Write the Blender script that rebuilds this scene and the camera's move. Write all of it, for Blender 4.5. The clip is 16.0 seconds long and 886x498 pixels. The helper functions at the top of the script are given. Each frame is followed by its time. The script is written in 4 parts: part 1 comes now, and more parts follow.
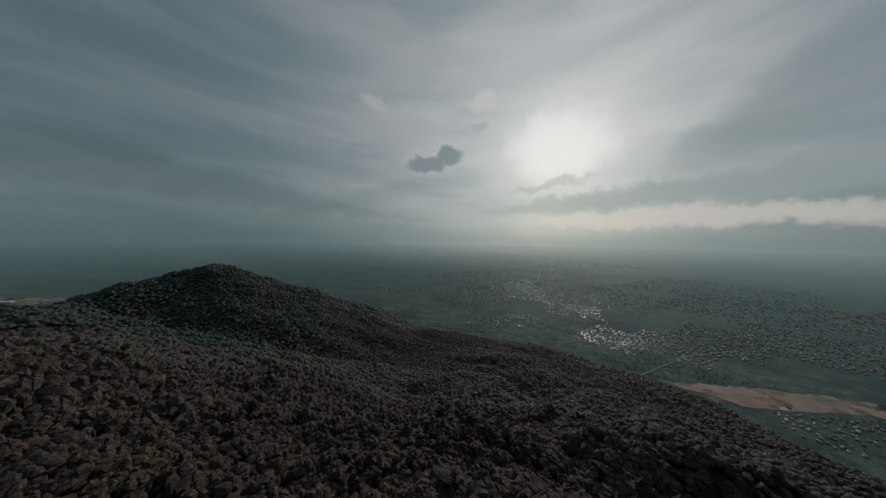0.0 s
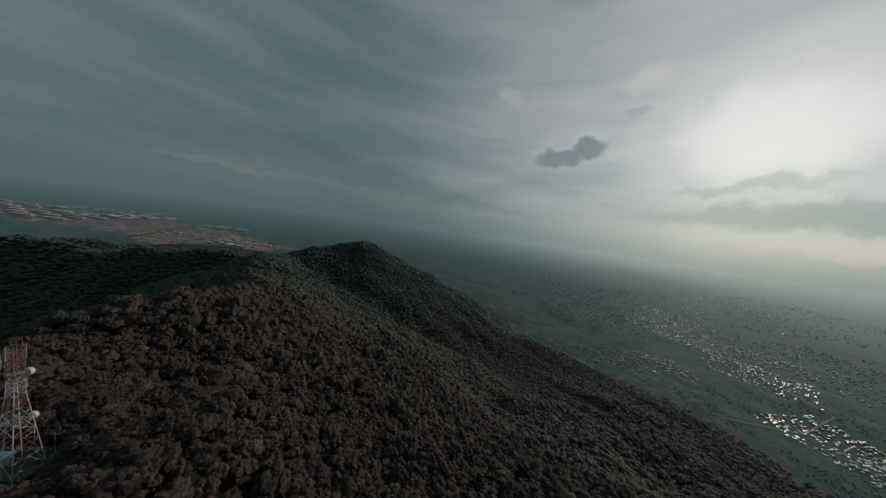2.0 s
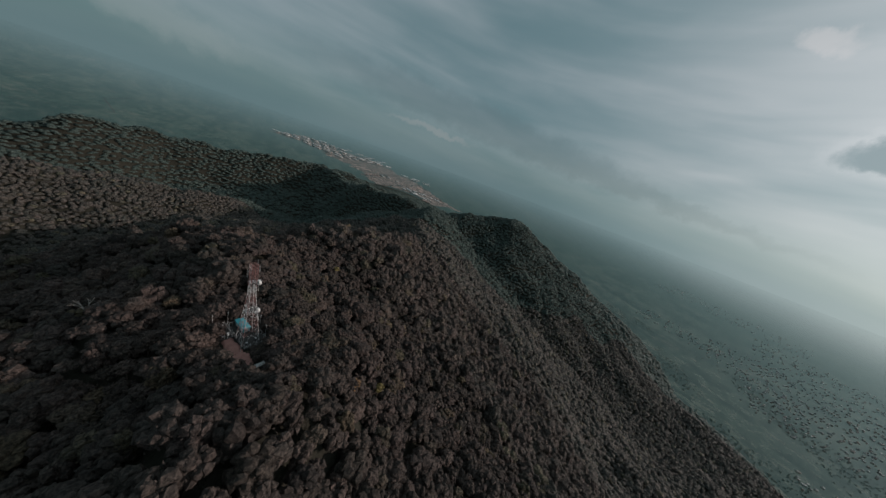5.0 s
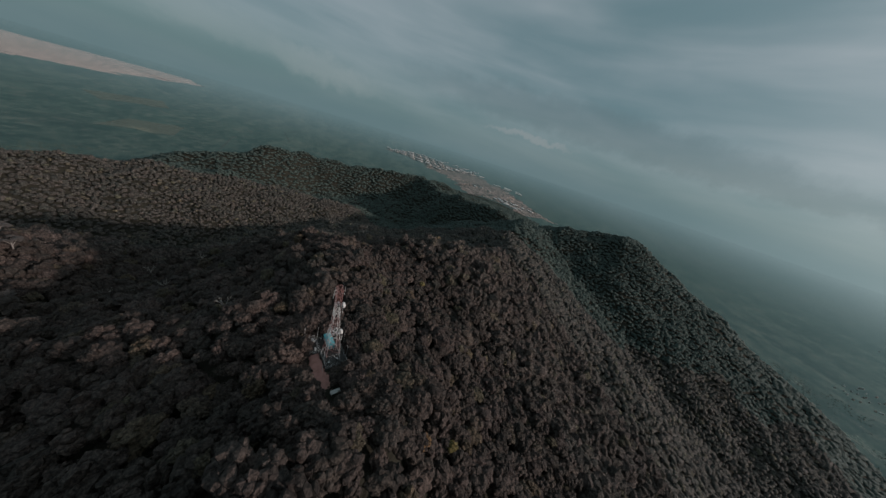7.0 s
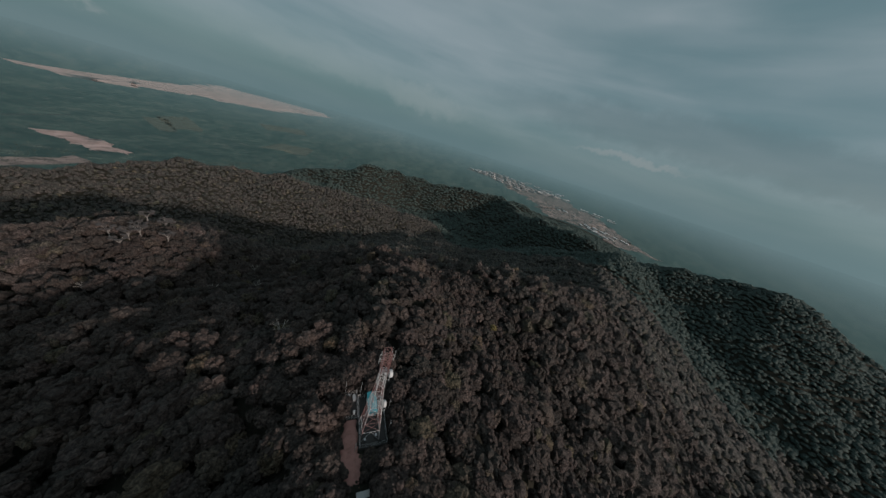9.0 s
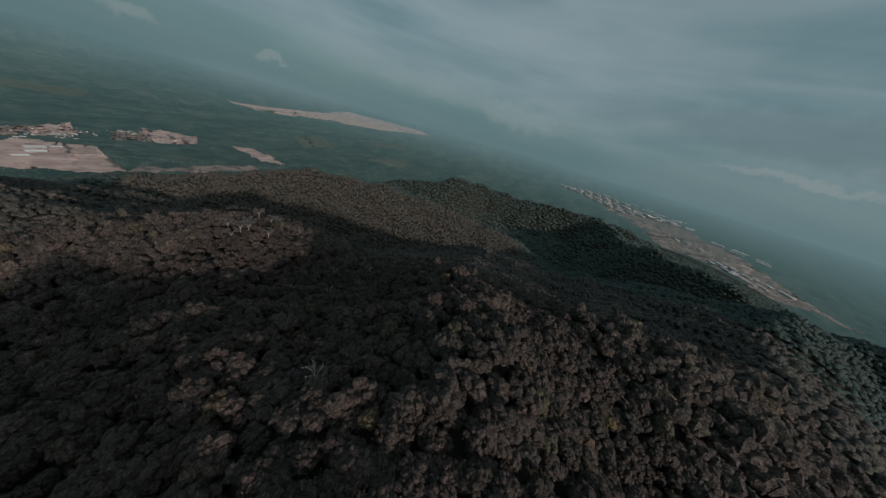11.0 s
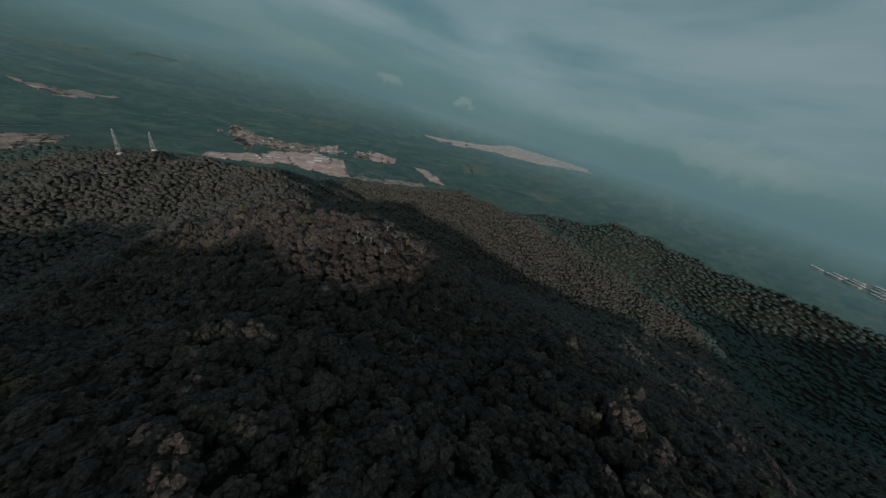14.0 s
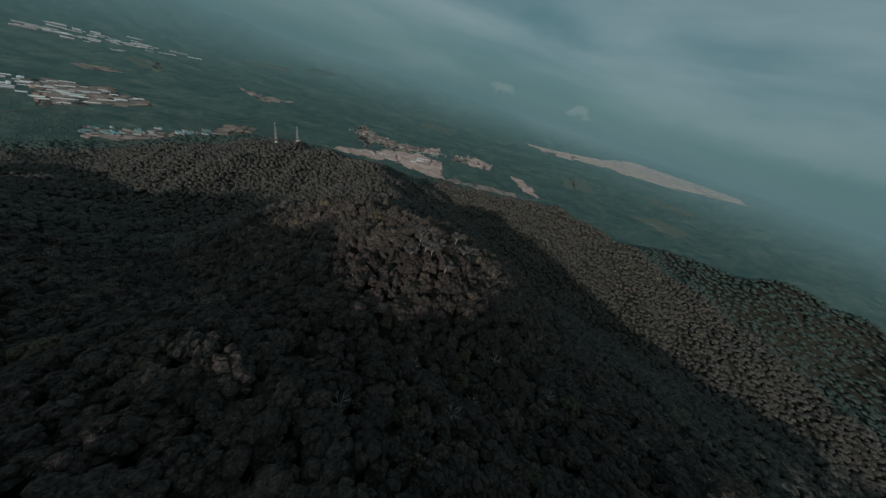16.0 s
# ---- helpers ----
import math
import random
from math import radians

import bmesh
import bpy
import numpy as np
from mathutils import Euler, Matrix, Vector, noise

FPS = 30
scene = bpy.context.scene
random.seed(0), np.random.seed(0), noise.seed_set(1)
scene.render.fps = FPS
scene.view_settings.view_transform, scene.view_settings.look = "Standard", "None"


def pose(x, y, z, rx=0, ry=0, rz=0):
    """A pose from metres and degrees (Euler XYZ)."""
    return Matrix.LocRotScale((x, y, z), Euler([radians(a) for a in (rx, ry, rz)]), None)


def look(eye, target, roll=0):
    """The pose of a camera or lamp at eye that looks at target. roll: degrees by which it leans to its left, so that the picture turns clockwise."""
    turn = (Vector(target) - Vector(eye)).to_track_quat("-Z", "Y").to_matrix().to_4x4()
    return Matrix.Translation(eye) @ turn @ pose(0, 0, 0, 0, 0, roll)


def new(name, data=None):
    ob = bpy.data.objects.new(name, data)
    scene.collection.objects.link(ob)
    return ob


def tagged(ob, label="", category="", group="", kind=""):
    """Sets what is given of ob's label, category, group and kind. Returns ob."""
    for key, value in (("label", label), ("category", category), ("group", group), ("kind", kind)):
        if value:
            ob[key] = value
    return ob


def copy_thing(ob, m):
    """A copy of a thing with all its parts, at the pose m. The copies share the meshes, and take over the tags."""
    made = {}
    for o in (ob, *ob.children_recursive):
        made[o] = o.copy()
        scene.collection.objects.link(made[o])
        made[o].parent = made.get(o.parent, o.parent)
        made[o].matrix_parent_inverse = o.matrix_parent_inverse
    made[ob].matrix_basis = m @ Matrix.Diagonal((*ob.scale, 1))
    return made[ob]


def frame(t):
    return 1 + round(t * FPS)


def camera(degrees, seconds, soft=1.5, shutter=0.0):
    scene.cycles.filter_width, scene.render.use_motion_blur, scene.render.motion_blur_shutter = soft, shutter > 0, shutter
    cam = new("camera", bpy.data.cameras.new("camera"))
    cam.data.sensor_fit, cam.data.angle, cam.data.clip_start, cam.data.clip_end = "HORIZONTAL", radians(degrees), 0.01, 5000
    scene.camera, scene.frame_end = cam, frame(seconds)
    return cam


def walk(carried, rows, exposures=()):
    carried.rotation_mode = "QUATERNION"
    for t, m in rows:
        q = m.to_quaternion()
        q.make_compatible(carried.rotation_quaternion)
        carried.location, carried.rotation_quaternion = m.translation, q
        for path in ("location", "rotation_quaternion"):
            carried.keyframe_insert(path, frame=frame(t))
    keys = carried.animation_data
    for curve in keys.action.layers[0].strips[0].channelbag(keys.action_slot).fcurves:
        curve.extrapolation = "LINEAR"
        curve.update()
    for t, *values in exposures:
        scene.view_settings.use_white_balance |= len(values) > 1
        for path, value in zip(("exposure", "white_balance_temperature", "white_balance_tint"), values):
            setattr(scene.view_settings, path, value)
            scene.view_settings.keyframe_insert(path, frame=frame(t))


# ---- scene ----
cam = camera(121.47, 16.0, soft=1.45)
# seconds, place of the eye, yaw, pitch and roll
PATH = [
    (0.0, -0.00, 0.00, 570.01, 0.00, -2.20, -0.78),
    (0.5, 0.60, 6.04, 576.37, 5.47, -2.61, -2.33),
    (1.0, 0.66, 11.94, 582.05, 11.94, -3.27, -3.96),
    (1.5, 0.33, 17.85, 587.57, 19.10, -4.13, -5.85),
    (2.0, -0.35, 23.15, 592.65, 26.35, -5.31, -7.82),
    (2.5, -1.87, 27.97, 597.32, 33.34, -6.73, -9.94),
    (3.0, -5.11, 32.84, 600.77, 39.93, -8.50, -12.29),
    (3.5, -10.43, 36.53, 601.44, 45.63, -10.43, -14.95),
    (4.0, -16.37, 40.17, 603.25, 51.58, -13.32, -17.01),
    (4.2, -18.83, 41.37, 603.54, 53.77, -14.60, -17.75),
    (6.3, -44.04, 49.14, 605.38, 77.57, -23.55, -16.91),
    (6.5, -47.06, 49.67, 605.04, 79.62, -23.66, -16.64),
    (7.0, -54.95, 49.56, 604.39, 83.94, -23.74, -16.07),
    (7.5, -63.12, 49.32, 603.53, 88.41, -23.71, -15.72),
    (8.0, -72.11, 48.59, 602.65, 93.04, -23.84, -15.63),
    (8.5, -81.62, 47.14, 601.75, 97.62, -24.11, -15.66),
    (9.0, -91.79, 44.94, 600.19, 102.24, -24.63, -15.65),
    (9.2, -95.76, 43.86, 599.34, 104.10, -24.74, -15.60),
    (11.3, -141.18, 21.85, 585.38, 125.11, -26.87, -14.52),
    (11.5, -145.23, 19.34, 584.62, 127.43, -26.98, -14.59),
    (12.0, -155.06, 12.68, 582.56, 133.06, -27.18, -14.69),
    (12.5, -164.33, 4.89, 580.42, 138.83, -27.47, -15.03),
    (13.0, -173.52, -4.12, 577.35, 144.59, -27.83, -15.24),
    (13.5, -182.23, -13.55, 574.72, 150.25, -28.36, -15.31),
    (14.0, -190.47, -23.61, 572.61, 155.92, -29.08, -15.17),
    (14.5, -197.97, -34.53, 569.96, 161.42, -29.93, -14.99),
    (15.0, -204.59, -46.89, 566.67, 166.82, -31.06, -15.02),
    (15.5, -210.51, -59.58, 562.82, 172.50, -32.33, -15.19),
    (16.0, -215.53, -72.05, 558.79, 178.15, -33.54, -15.38),
]
walk(cam, [(t, pose(x, y, z, 90 + pitch, roll, yaw)) for t, x, y, z, yaw, pitch, roll in PATH],
     exposures=[(0.0, -0.69, 6440, 11), (1.5, -0.75, 6410, 10), (3.0, -0.51, 6380, 10), (4.2, -0.19, 6350, 10), (6.5, -0.07, 6340, 11), (12.0, -0.18, 6140, 5), (16.0, -0.29, 5920, -2)])

# ---- light: low sun behind a thin veil of cloud ----
SUN_AZ, SUN_EL = 65.4, 18.3
SUN_DIR = Vector((math.cos(radians(SUN_EL)) * math.cos(radians(SUN_AZ)), math.cos(radians(SUN_EL)) * math.sin(radians(SUN_AZ)), math.sin(radians(SUN_EL))))
sun = new("sun", bpy.data.lights.new("sun", "SUN"))
sun.data.energy, sun.data.angle, sun.data.color = 2.7, radians(2.0), (1.0, 0.84, 0.76)
sun.matrix_basis = look(SUN_DIR * 3000, (0, 0, 0))


class Nodes:
    """Short hand for building a node tree."""

    def __init__(self, tree):
        self.tree = tree
        tree.nodes.clear()

    def add(self, kind, inputs=None, **props):
        n = self.tree.nodes.new(kind)
        for k, v in props.items():
            setattr(n, k, v)
        for k, v in (inputs or {}).items():
            if isinstance(v, bpy.types.NodeSocket):
                self.tree.links.new(v, n.inputs[k])
            else:
                n.inputs[k].default_value = v
        return n

    def math(self, op, a, b=0.0, clamp=False):
        return self.add("ShaderNodeMath", {0: a, 1: b}, operation=op, use_clamp=clamp).outputs[0]

    def mix(self, fac, a, b, blend="MIX"):
        n = self.add("ShaderNodeMix", data_type="RGBA", blend_type=blend)
        for k, v in ((0, fac), (6, a), (7, b)):
            if isinstance(v, bpy.types.NodeSocket):
                self.tree.links.new(v, n.inputs[k])
            else:
                n.inputs[k].default_value = v if k == 0 else (*v, 1)
        return n.outputs[2]

    def ramp(self, fac, lo, hi):
        """0 at lo, 1 at hi, smooth between."""
        return self.add("ShaderNodeMapRange", {0: fac, 1: lo, 2: hi}, interpolation_type="SMOOTHSTEP").outputs[0]

    def noise(self, vec, scale, detail=4.0, rough=0.55, distort=0.0):
        return self.add("ShaderNodeTexNoise", {"Vector": vec, "Scale": scale, "Detail": detail, "Roughness": rough, "Distortion": distort}).outputs[0]


def make_world():
    world = bpy.data.worlds.new("sky")
    scene.world = world
    world.use_nodes = True
    n = Nodes(world.node_tree)
    way = n.add("ShaderNodeTexCoord").outputs["Generated"]
    sep = n.add("ShaderNodeSeparateXYZ", {0: way})
    z = sep.outputs[2]
    near = n.add("ShaderNodeVectorMath", {0: way, 1: tuple(SUN_DIR)}, operation="DOT_PRODUCT").outputs["Value"]
    front = n.math("MAXIMUM", near, 0.0)
    sky = n.add("ShaderNodeTexSky", sky_type="NISHITA", sun_disc=False, sun_elevation=radians(SUN_EL), sun_rotation=radians(90 - SUN_AZ),
                air_density=1.5, dust_density=2.0).outputs[0]
    sky = n.mix(1.0, sky, (0.004, 0.006, 0.008), "MULTIPLY")
    # sheets of cloud on a plane overhead, drawn out along the wind
    over = n.math("ADD", n.math("MAXIMUM", z, 0.0), 0.30)
    px, py = n.math("DIVIDE", sep.outputs[0], over), n.math("DIVIDE", sep.outputs[1], over)
    flat = n.add("ShaderNodeCombineXYZ", {0: px, 1: py, 2: 0.0}).outputs[0]
    level = n.add("ShaderNodeMapping", {"Vector": way, "Rotation": (radians(4), radians(-5), 0), "Scale": (1.0, 1.0, 5.5)}).outputs[0]
    sheet = n.noise(level, 1.7, 3.0, 0.45, 0.4)
    wisps = n.noise(level, 4.0, 6.0, 0.5, 0.6)
    fine = n.noise(flat, 2.6, 6.0, 0.6, 0.3)
    mass = n.math("ADD", n.math("MULTIPLY", sheet, 0.76), n.math("ADD", n.math("MULTIPLY", wisps, 0.16), n.math("MULTIPLY", fine, 0.08)))
    cover = n.ramp(mass, 0.27, 0.76)
    glow = n.math("POWER", front, 2.8)
    core = n.math("POWER", front, 16.0)
    thin = n.mix(glow, (0.118, 0.190, 0.206), (0.40, 0.47, 0.48))
    thick = n.mix(glow, (0.265, 0.315, 0.33), (0.69, 0.695, 0.685))
    veil = n.mix(cover, thin, thick)
    # low teal band of haze over the plain
    low = n.ramp(z, 0.20, -0.01)
    veil = n.mix(n.math("MULTIPLY", low, 0.72), veil, n.mix(glow, (0.112, 0.180, 0.190), (0.335, 0.45, 0.46)))
    veil = n.mix(n.math("MULTIPLY", n.ramp(z, -0.01, -0.16), 0.85), veil, n.mix(glow, (0.073, 0.131, 0.127), (0.155, 0.26, 0.262)))
    veil = n.mix(n.math("MULTIPLY", core, n.math("ADD", 0.35, n.math("MULTIPLY", cover, 0.5))), veil, (0.92, 0.92, 0.91))

    # single clouds: azimuth, elevation, half width, half height in degrees, tilt, colour, strength
    ragged = n.add("ShaderNodeTexNoise", {"Vector": way, "Scale": 15.0, "Detail": 6.0, "Roughness": 0.62}).outputs["Color"]
    torn = n.add("ShaderNodeVectorMath", {0: n.add("ShaderNodeVectorMath", {0: ragged, 1: (0.5, 0.5, 0.5)}, operation="SUBTRACT").outputs[0], "Scale": 0.085}, operation="SCALE").outputs[0]
    moved = n.add("ShaderNodeVectorMath", {0: way, 1: torn}, operation="ADD").outputs[0]

    def cloud(color_in, az, el, wide, high, tilt, color, strength, soft=0.75):
        a, e = radians(az), radians(el)
        d = Vector((math.cos(e) * math.cos(a), math.cos(e) * math.sin(a), math.sin(e)))
        right = Vector((math.sin(a), -math.cos(a), 0))
        up = right.cross(d)
        c, s = math.cos(radians(tilt)), math.sin(radians(tilt))
        u, v = (right * c + up * s) / math.tan(radians(wide)), (up * c - right * s) / math.tan(radians(high))
        x = n.add("ShaderNodeVectorMath", {0: moved, 1: tuple(u)}, operation="DOT_PRODUCT").outputs["Value"]
        y = n.add("ShaderNodeVectorMath", {0: moved, 1: tuple(v)}, operation="DOT_PRODUCT").outputs["Value"]
        ahead = n.add("ShaderNodeVectorMath", {0: way, 1: tuple(d)}, operation="DOT_PRODUCT").outputs["Value"]
        r = n.math("ADD", n.math("MULTIPLY", x, x), n.math("MULTIPLY", y, y))
        m = n.math("MULTIPLY", n.ramp(r, 1.0 + soft * 0.3, 1.0 - soft), n.math("GREATER_THAN", ahead, 0.3))
        return n.mix(n.math("MULTIPLY", m, strength), color_in, color)

    bright = (1.10, 1.075, 1.055)
    veil = cloud(veil, 65.5, 18.8, 17, 11.5, 0, (0.86, 0.85, 0.84), 0.7, 0.998)
    veil = cloud(veil, 65.5, 18.8, 10.5, 7.6, 0, bright, 0.97, 0.9)          # the sun behind thin cloud
    veil = cloud(veil, 47.0, 8.6, 30, 2.4, 2, (0.36, 0.42, 0.43), 0.75, 0.9)  # dark bar under the sun
    veil = cloud(veil, 67.0, 11.6, 9, 1.1, 8, (0.50, 0.53, 0.53), 0.6, 0.9)
    veil = cloud(veil, 46.0, 4.2, 27, 1.9, 0, (0.84, 0.77, 0.73), 0.7, 0.9)    # lit gap by the skyline
    veil = cloud(veil, 28.0, 22.0, 22, 6, 24, (0.28, 0.34, 0.35), 0.65, 0.95)
    veil = cloud(veil, 146.0, 9.5, 32, 3.6, -3, (0.115, 0.16, 0.17), 0.5, 0.98)
    veil = cloud(veil, 118.0, 6.5, 24, 1.5, -4, (0.18, 0.225, 0.23), 0.3, 0.95)
    for az, el, w, h, tilt in ((93.8, 16.5, 4.8, 2.1, 6), (88.9, 18.5, 3.0, 2.0, 0)):                # the lone grey cloud with a bright rim
        veil = cloud(veil, az, el + 0.3, w * 1.22, h * 1.3, tilt, (0.78, 0.77, 0.76), 0.35, 0.95)
    for az, el, w, h, tilt in ((93.8, 16.5, 4.8, 2.1, 6), (88.9, 18.5, 3.0, 2.0, 0)):
        veil = cloud(veil, az, el, w, h, tilt, (0.265, 0.325, 0.335), 0.92, 0.7)
    veil = cloud(veil, 81.5, 28.2, 3.4, 2.2, 0, (0.85, 0.80, 0.76), 0.5, 0.9)
    veil = cloud(veil, 82.0, 23.8, 2.4, 1.2, 0, (0.48, 0.50, 0.50), 0.65, 0.9)
    veil = cloud(veil, 105.8, 27.6, 2.6, 1.7, 0, (0.66, 0.63, 0.61), 0.5, 0.9)
    veil = cloud(veil, 157.0, 5.0, 9.5, 0.75, -1, (0.36, 0.35, 0.345), 0.3, 0.998)   # thin lit streaks low in the west
    veil = cloud(veil, -163.0, 5.0, 9.0, 2.6, -5, (0.27, 0.31, 0.315), 0.35, 0.98)
    veil = cloud(veil, -103.0, 1.9, 2.6, 1.1, 0, (0.30, 0.32, 0.325), 0.35, 0.98)
    veil = cloud(veil, -118.0, 2.3, 2.4, 0.8, 0, (0.31, 0.33, 0.335), 0.35, 0.98)
    veil = cloud(veil, -150.0, 6.0, 26, 2.2, -2, (0.25, 0.295, 0.30), 0.25, 0.98)
    total = n.mix(1.0, sky, veil, "ADD")
    n.add("ShaderNodeOutputWorld", {"Surface": n.add("ShaderNodeBackground", {"Color": total, "Strength": 1.0}).outputs[0]})


make_world()

# ---- materials ----


HUB, EYE_LEVEL, FLAT, RIM = (-120.0, 20.0), 585.0, 2500.0, 2250.0
VISIBILITY = 7000.0


def surface(name, build, airy=False, solid=""):
    """A node material. airy: haze imitated on the far plain; surfaces turn transparent with their distance from the
    hill, until the misty sky takes over.
    """
    m = bpy.data.materials.new(name)
    m.use_nodes = True
    n = Nodes(m.node_tree)
    bsdf = n.add("ShaderNodeBsdfPrincipled")
    shown = bsdf.outputs[0]
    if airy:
        # imitated haze: opacity falls with distance from the hill
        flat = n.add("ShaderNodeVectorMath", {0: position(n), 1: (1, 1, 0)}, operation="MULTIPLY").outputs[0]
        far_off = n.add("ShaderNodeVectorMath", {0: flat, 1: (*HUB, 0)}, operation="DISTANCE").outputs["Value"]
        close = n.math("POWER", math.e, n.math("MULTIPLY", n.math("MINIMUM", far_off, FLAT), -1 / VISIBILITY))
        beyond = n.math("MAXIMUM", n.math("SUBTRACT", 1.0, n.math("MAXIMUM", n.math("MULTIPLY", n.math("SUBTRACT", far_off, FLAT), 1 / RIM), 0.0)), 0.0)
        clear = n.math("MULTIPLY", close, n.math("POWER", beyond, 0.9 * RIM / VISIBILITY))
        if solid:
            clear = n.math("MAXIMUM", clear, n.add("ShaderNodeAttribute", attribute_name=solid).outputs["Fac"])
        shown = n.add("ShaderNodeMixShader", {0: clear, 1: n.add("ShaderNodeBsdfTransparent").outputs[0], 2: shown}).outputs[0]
    n.add("ShaderNodeOutputMaterial", {"Surface": shown})
    build(n, bsdf)
    return m


def join(n, bsdf, color=None, rough=None, bump=None, strength=0.4, distance=1.0, **other):
    if color is not None:
        n.tree.links.new(color, bsdf.inputs["Base Color"]) if isinstance(color, bpy.types.NodeSocket) else setattr(bsdf.inputs["Base Color"], "default_value", (*color, 1))
    if rough is not None:
        n.tree.links.new(rough, bsdf.inputs["Roughness"]) if isinstance(rough, bpy.types.NodeSocket) else setattr(bsdf.inputs["Roughness"], "default_value", rough)
    if bump is not None:
        b = n.add("ShaderNodeBump", {"Height": bump, "Strength": strength, "Distance": distance})
        n.tree.links.new(b.outputs[0], bsdf.inputs["Normal"])
    for k, v in other.items():
        bsdf.inputs[k.replace("_", " ")].default_value = v


def position(n):
    return n.add("ShaderNodeNewGeometry").outputs["Position"]


def leafy(island, green=0.0, boughs=0.0, dark=0.80, light=2.15):
    def build(n, bsdf):
        pos = position(n)
        if island:
            pick = n.add("ShaderNodeAttribute", attribute_name="kind").outputs["Fac"]
        else:
            pick = n.add("ShaderNodeObjectInfo").outputs["Random"]
        ramp = n.add("ShaderNodeValToRGB", {0: pick})
        e = ramp.color_ramp.elements
        e[0].position, e[0].color = 0.0, (0.030, 0.027, 0.025, 1)
        e[1].position, e[1].color = 1.0, (0.104, 0.082, 0.053, 1)
        for p, c in ((0.25, (0.046, 0.040, 0.034)), (0.5, (0.065, 0.052, 0.048)), (0.75, (0.042, 0.041, 0.036)), (0.9, (0.089, 0.070, 0.062)), (0.97, (0.069, 0.066, 0.043))):
            x = e.new(p)
            x.color = (*c, 1)
        stand = n.noise(pos, 0.012, 3.0)
        col = n.mix(n.math("MULTIPLY", n.ramp(stand, 0.35, 0.65), 0.5), ramp.outputs[0], (0.062, 0.049, 0.044))
        # green-teal put into the leaf colour for haze and cloud shade on farther woods
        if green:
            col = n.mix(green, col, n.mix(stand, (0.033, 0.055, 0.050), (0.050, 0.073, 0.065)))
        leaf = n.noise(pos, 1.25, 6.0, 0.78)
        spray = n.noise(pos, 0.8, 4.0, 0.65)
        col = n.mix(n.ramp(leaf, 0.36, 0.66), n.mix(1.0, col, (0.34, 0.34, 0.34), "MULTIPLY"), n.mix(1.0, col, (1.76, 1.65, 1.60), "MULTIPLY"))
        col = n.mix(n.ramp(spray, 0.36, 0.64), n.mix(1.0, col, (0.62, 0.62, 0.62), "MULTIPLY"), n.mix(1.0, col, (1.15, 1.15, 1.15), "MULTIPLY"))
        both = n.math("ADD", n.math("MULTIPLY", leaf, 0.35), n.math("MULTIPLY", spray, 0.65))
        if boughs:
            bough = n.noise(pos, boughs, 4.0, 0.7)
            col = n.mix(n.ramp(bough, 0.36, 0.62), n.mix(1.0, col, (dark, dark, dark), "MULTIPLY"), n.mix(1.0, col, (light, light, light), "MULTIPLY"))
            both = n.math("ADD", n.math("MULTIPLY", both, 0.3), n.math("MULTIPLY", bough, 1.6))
        join(n, bsdf, col, 0.8, both, 1.0, 0.9 + 1.6 * (boughs > 0), Specular_IOR_Level=0.2)
    return build


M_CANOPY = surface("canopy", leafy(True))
# the farther the canopy, the more haze and shade its base colour holds
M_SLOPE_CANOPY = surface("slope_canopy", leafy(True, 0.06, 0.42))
M_FAINT_HAZE_CANOPY = surface("faint_haze_canopy", leafy(True, 0.24, 0.26))
M_HAZE_SHADE_CANOPY = surface("haze_shade_canopy", leafy(True, 0.88, 0.2, 1.05, 1.75))
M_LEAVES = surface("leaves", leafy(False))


def plain_ground(n, bsdf):
    pos = position(n)
    woods = n.add("ShaderNodeAttribute", attribute_name="woods").outputs["Fac"]
    cells = n.add("ShaderNodeTexVoronoi", {"Vector": n.add("ShaderNodeMapping", {"Vector": pos, "Rotation": (0, 0, 0.5), "Scale": (0.0022, 0.0045, 0.0)}).outputs[0], "Scale": 1.0})
    field = n.add("ShaderNodeSeparateColor", {0: cells.outputs["Color"]}).outputs[0]
    big = n.noise(pos, 0.0011, 4.0)
    small = n.noise(pos, 0.02, 6.0, 0.65)
    grain = n.noise(pos, 0.11, 4.0, 0.7)
    stretched = n.add("ShaderNodeMapping", {"Vector": pos, "Rotation": (0, 0, 0.4), "Scale": (0.0016, 0.0052, 0.0)}).outputs[0]
    belts = n.noise(stretched, 1.0, 6.0, 0.62)
    patches = n.noise(pos, 0.0065, 6.0, 0.68)
    green = n.mix(big, (0.034, 0.055, 0.044), (0.064, 0.088, 0.067))
    green = n.mix(n.math("MULTIPLY", n.ramp(field, 0.35, 0.95), 0.75), green, (0.092, 0.108, 0.082))
    green = n.mix(n.math("MULTIPLY", n.ramp(belts, 0.50, 0.58), 0.75), green, (0.012, 0.026, 0.021))
    green = n.mix(n.math("MULTIPLY", n.ramp(patches, 0.52, 0.58), 0.8), green, (0.010, 0.022, 0.018))
    green = n.mix(n.math("MULTIPLY", n.ramp(patches, 0.43, 0.35), 0.6), green, (0.145, 0.135, 0.108))
    groves = n.math("ADD", n.math("MULTIPLY", small, 0.55), n.math("MULTIPLY", grain, 0.45))
    green = n.mix(n.math("MULTIPLY", n.ramp(groves, 0.50, 0.56), 0.75), green, (0.012, 0.026, 0.021))
    green = n.mix(n.math("MULTIPLY", n.ramp(groves, 0.47, 0.41), 0.55), green, (0.155, 0.150, 0.122))
    floor = n.mix(small, (0.024, 0.024, 0.019), (0.046, 0.043, 0.034))
    join(n, bsdf, n.mix(woods, green, floor), 0.9, grain, 0.6, 5.0, Specular_IOR_Level=0.03)


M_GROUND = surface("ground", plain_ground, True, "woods")


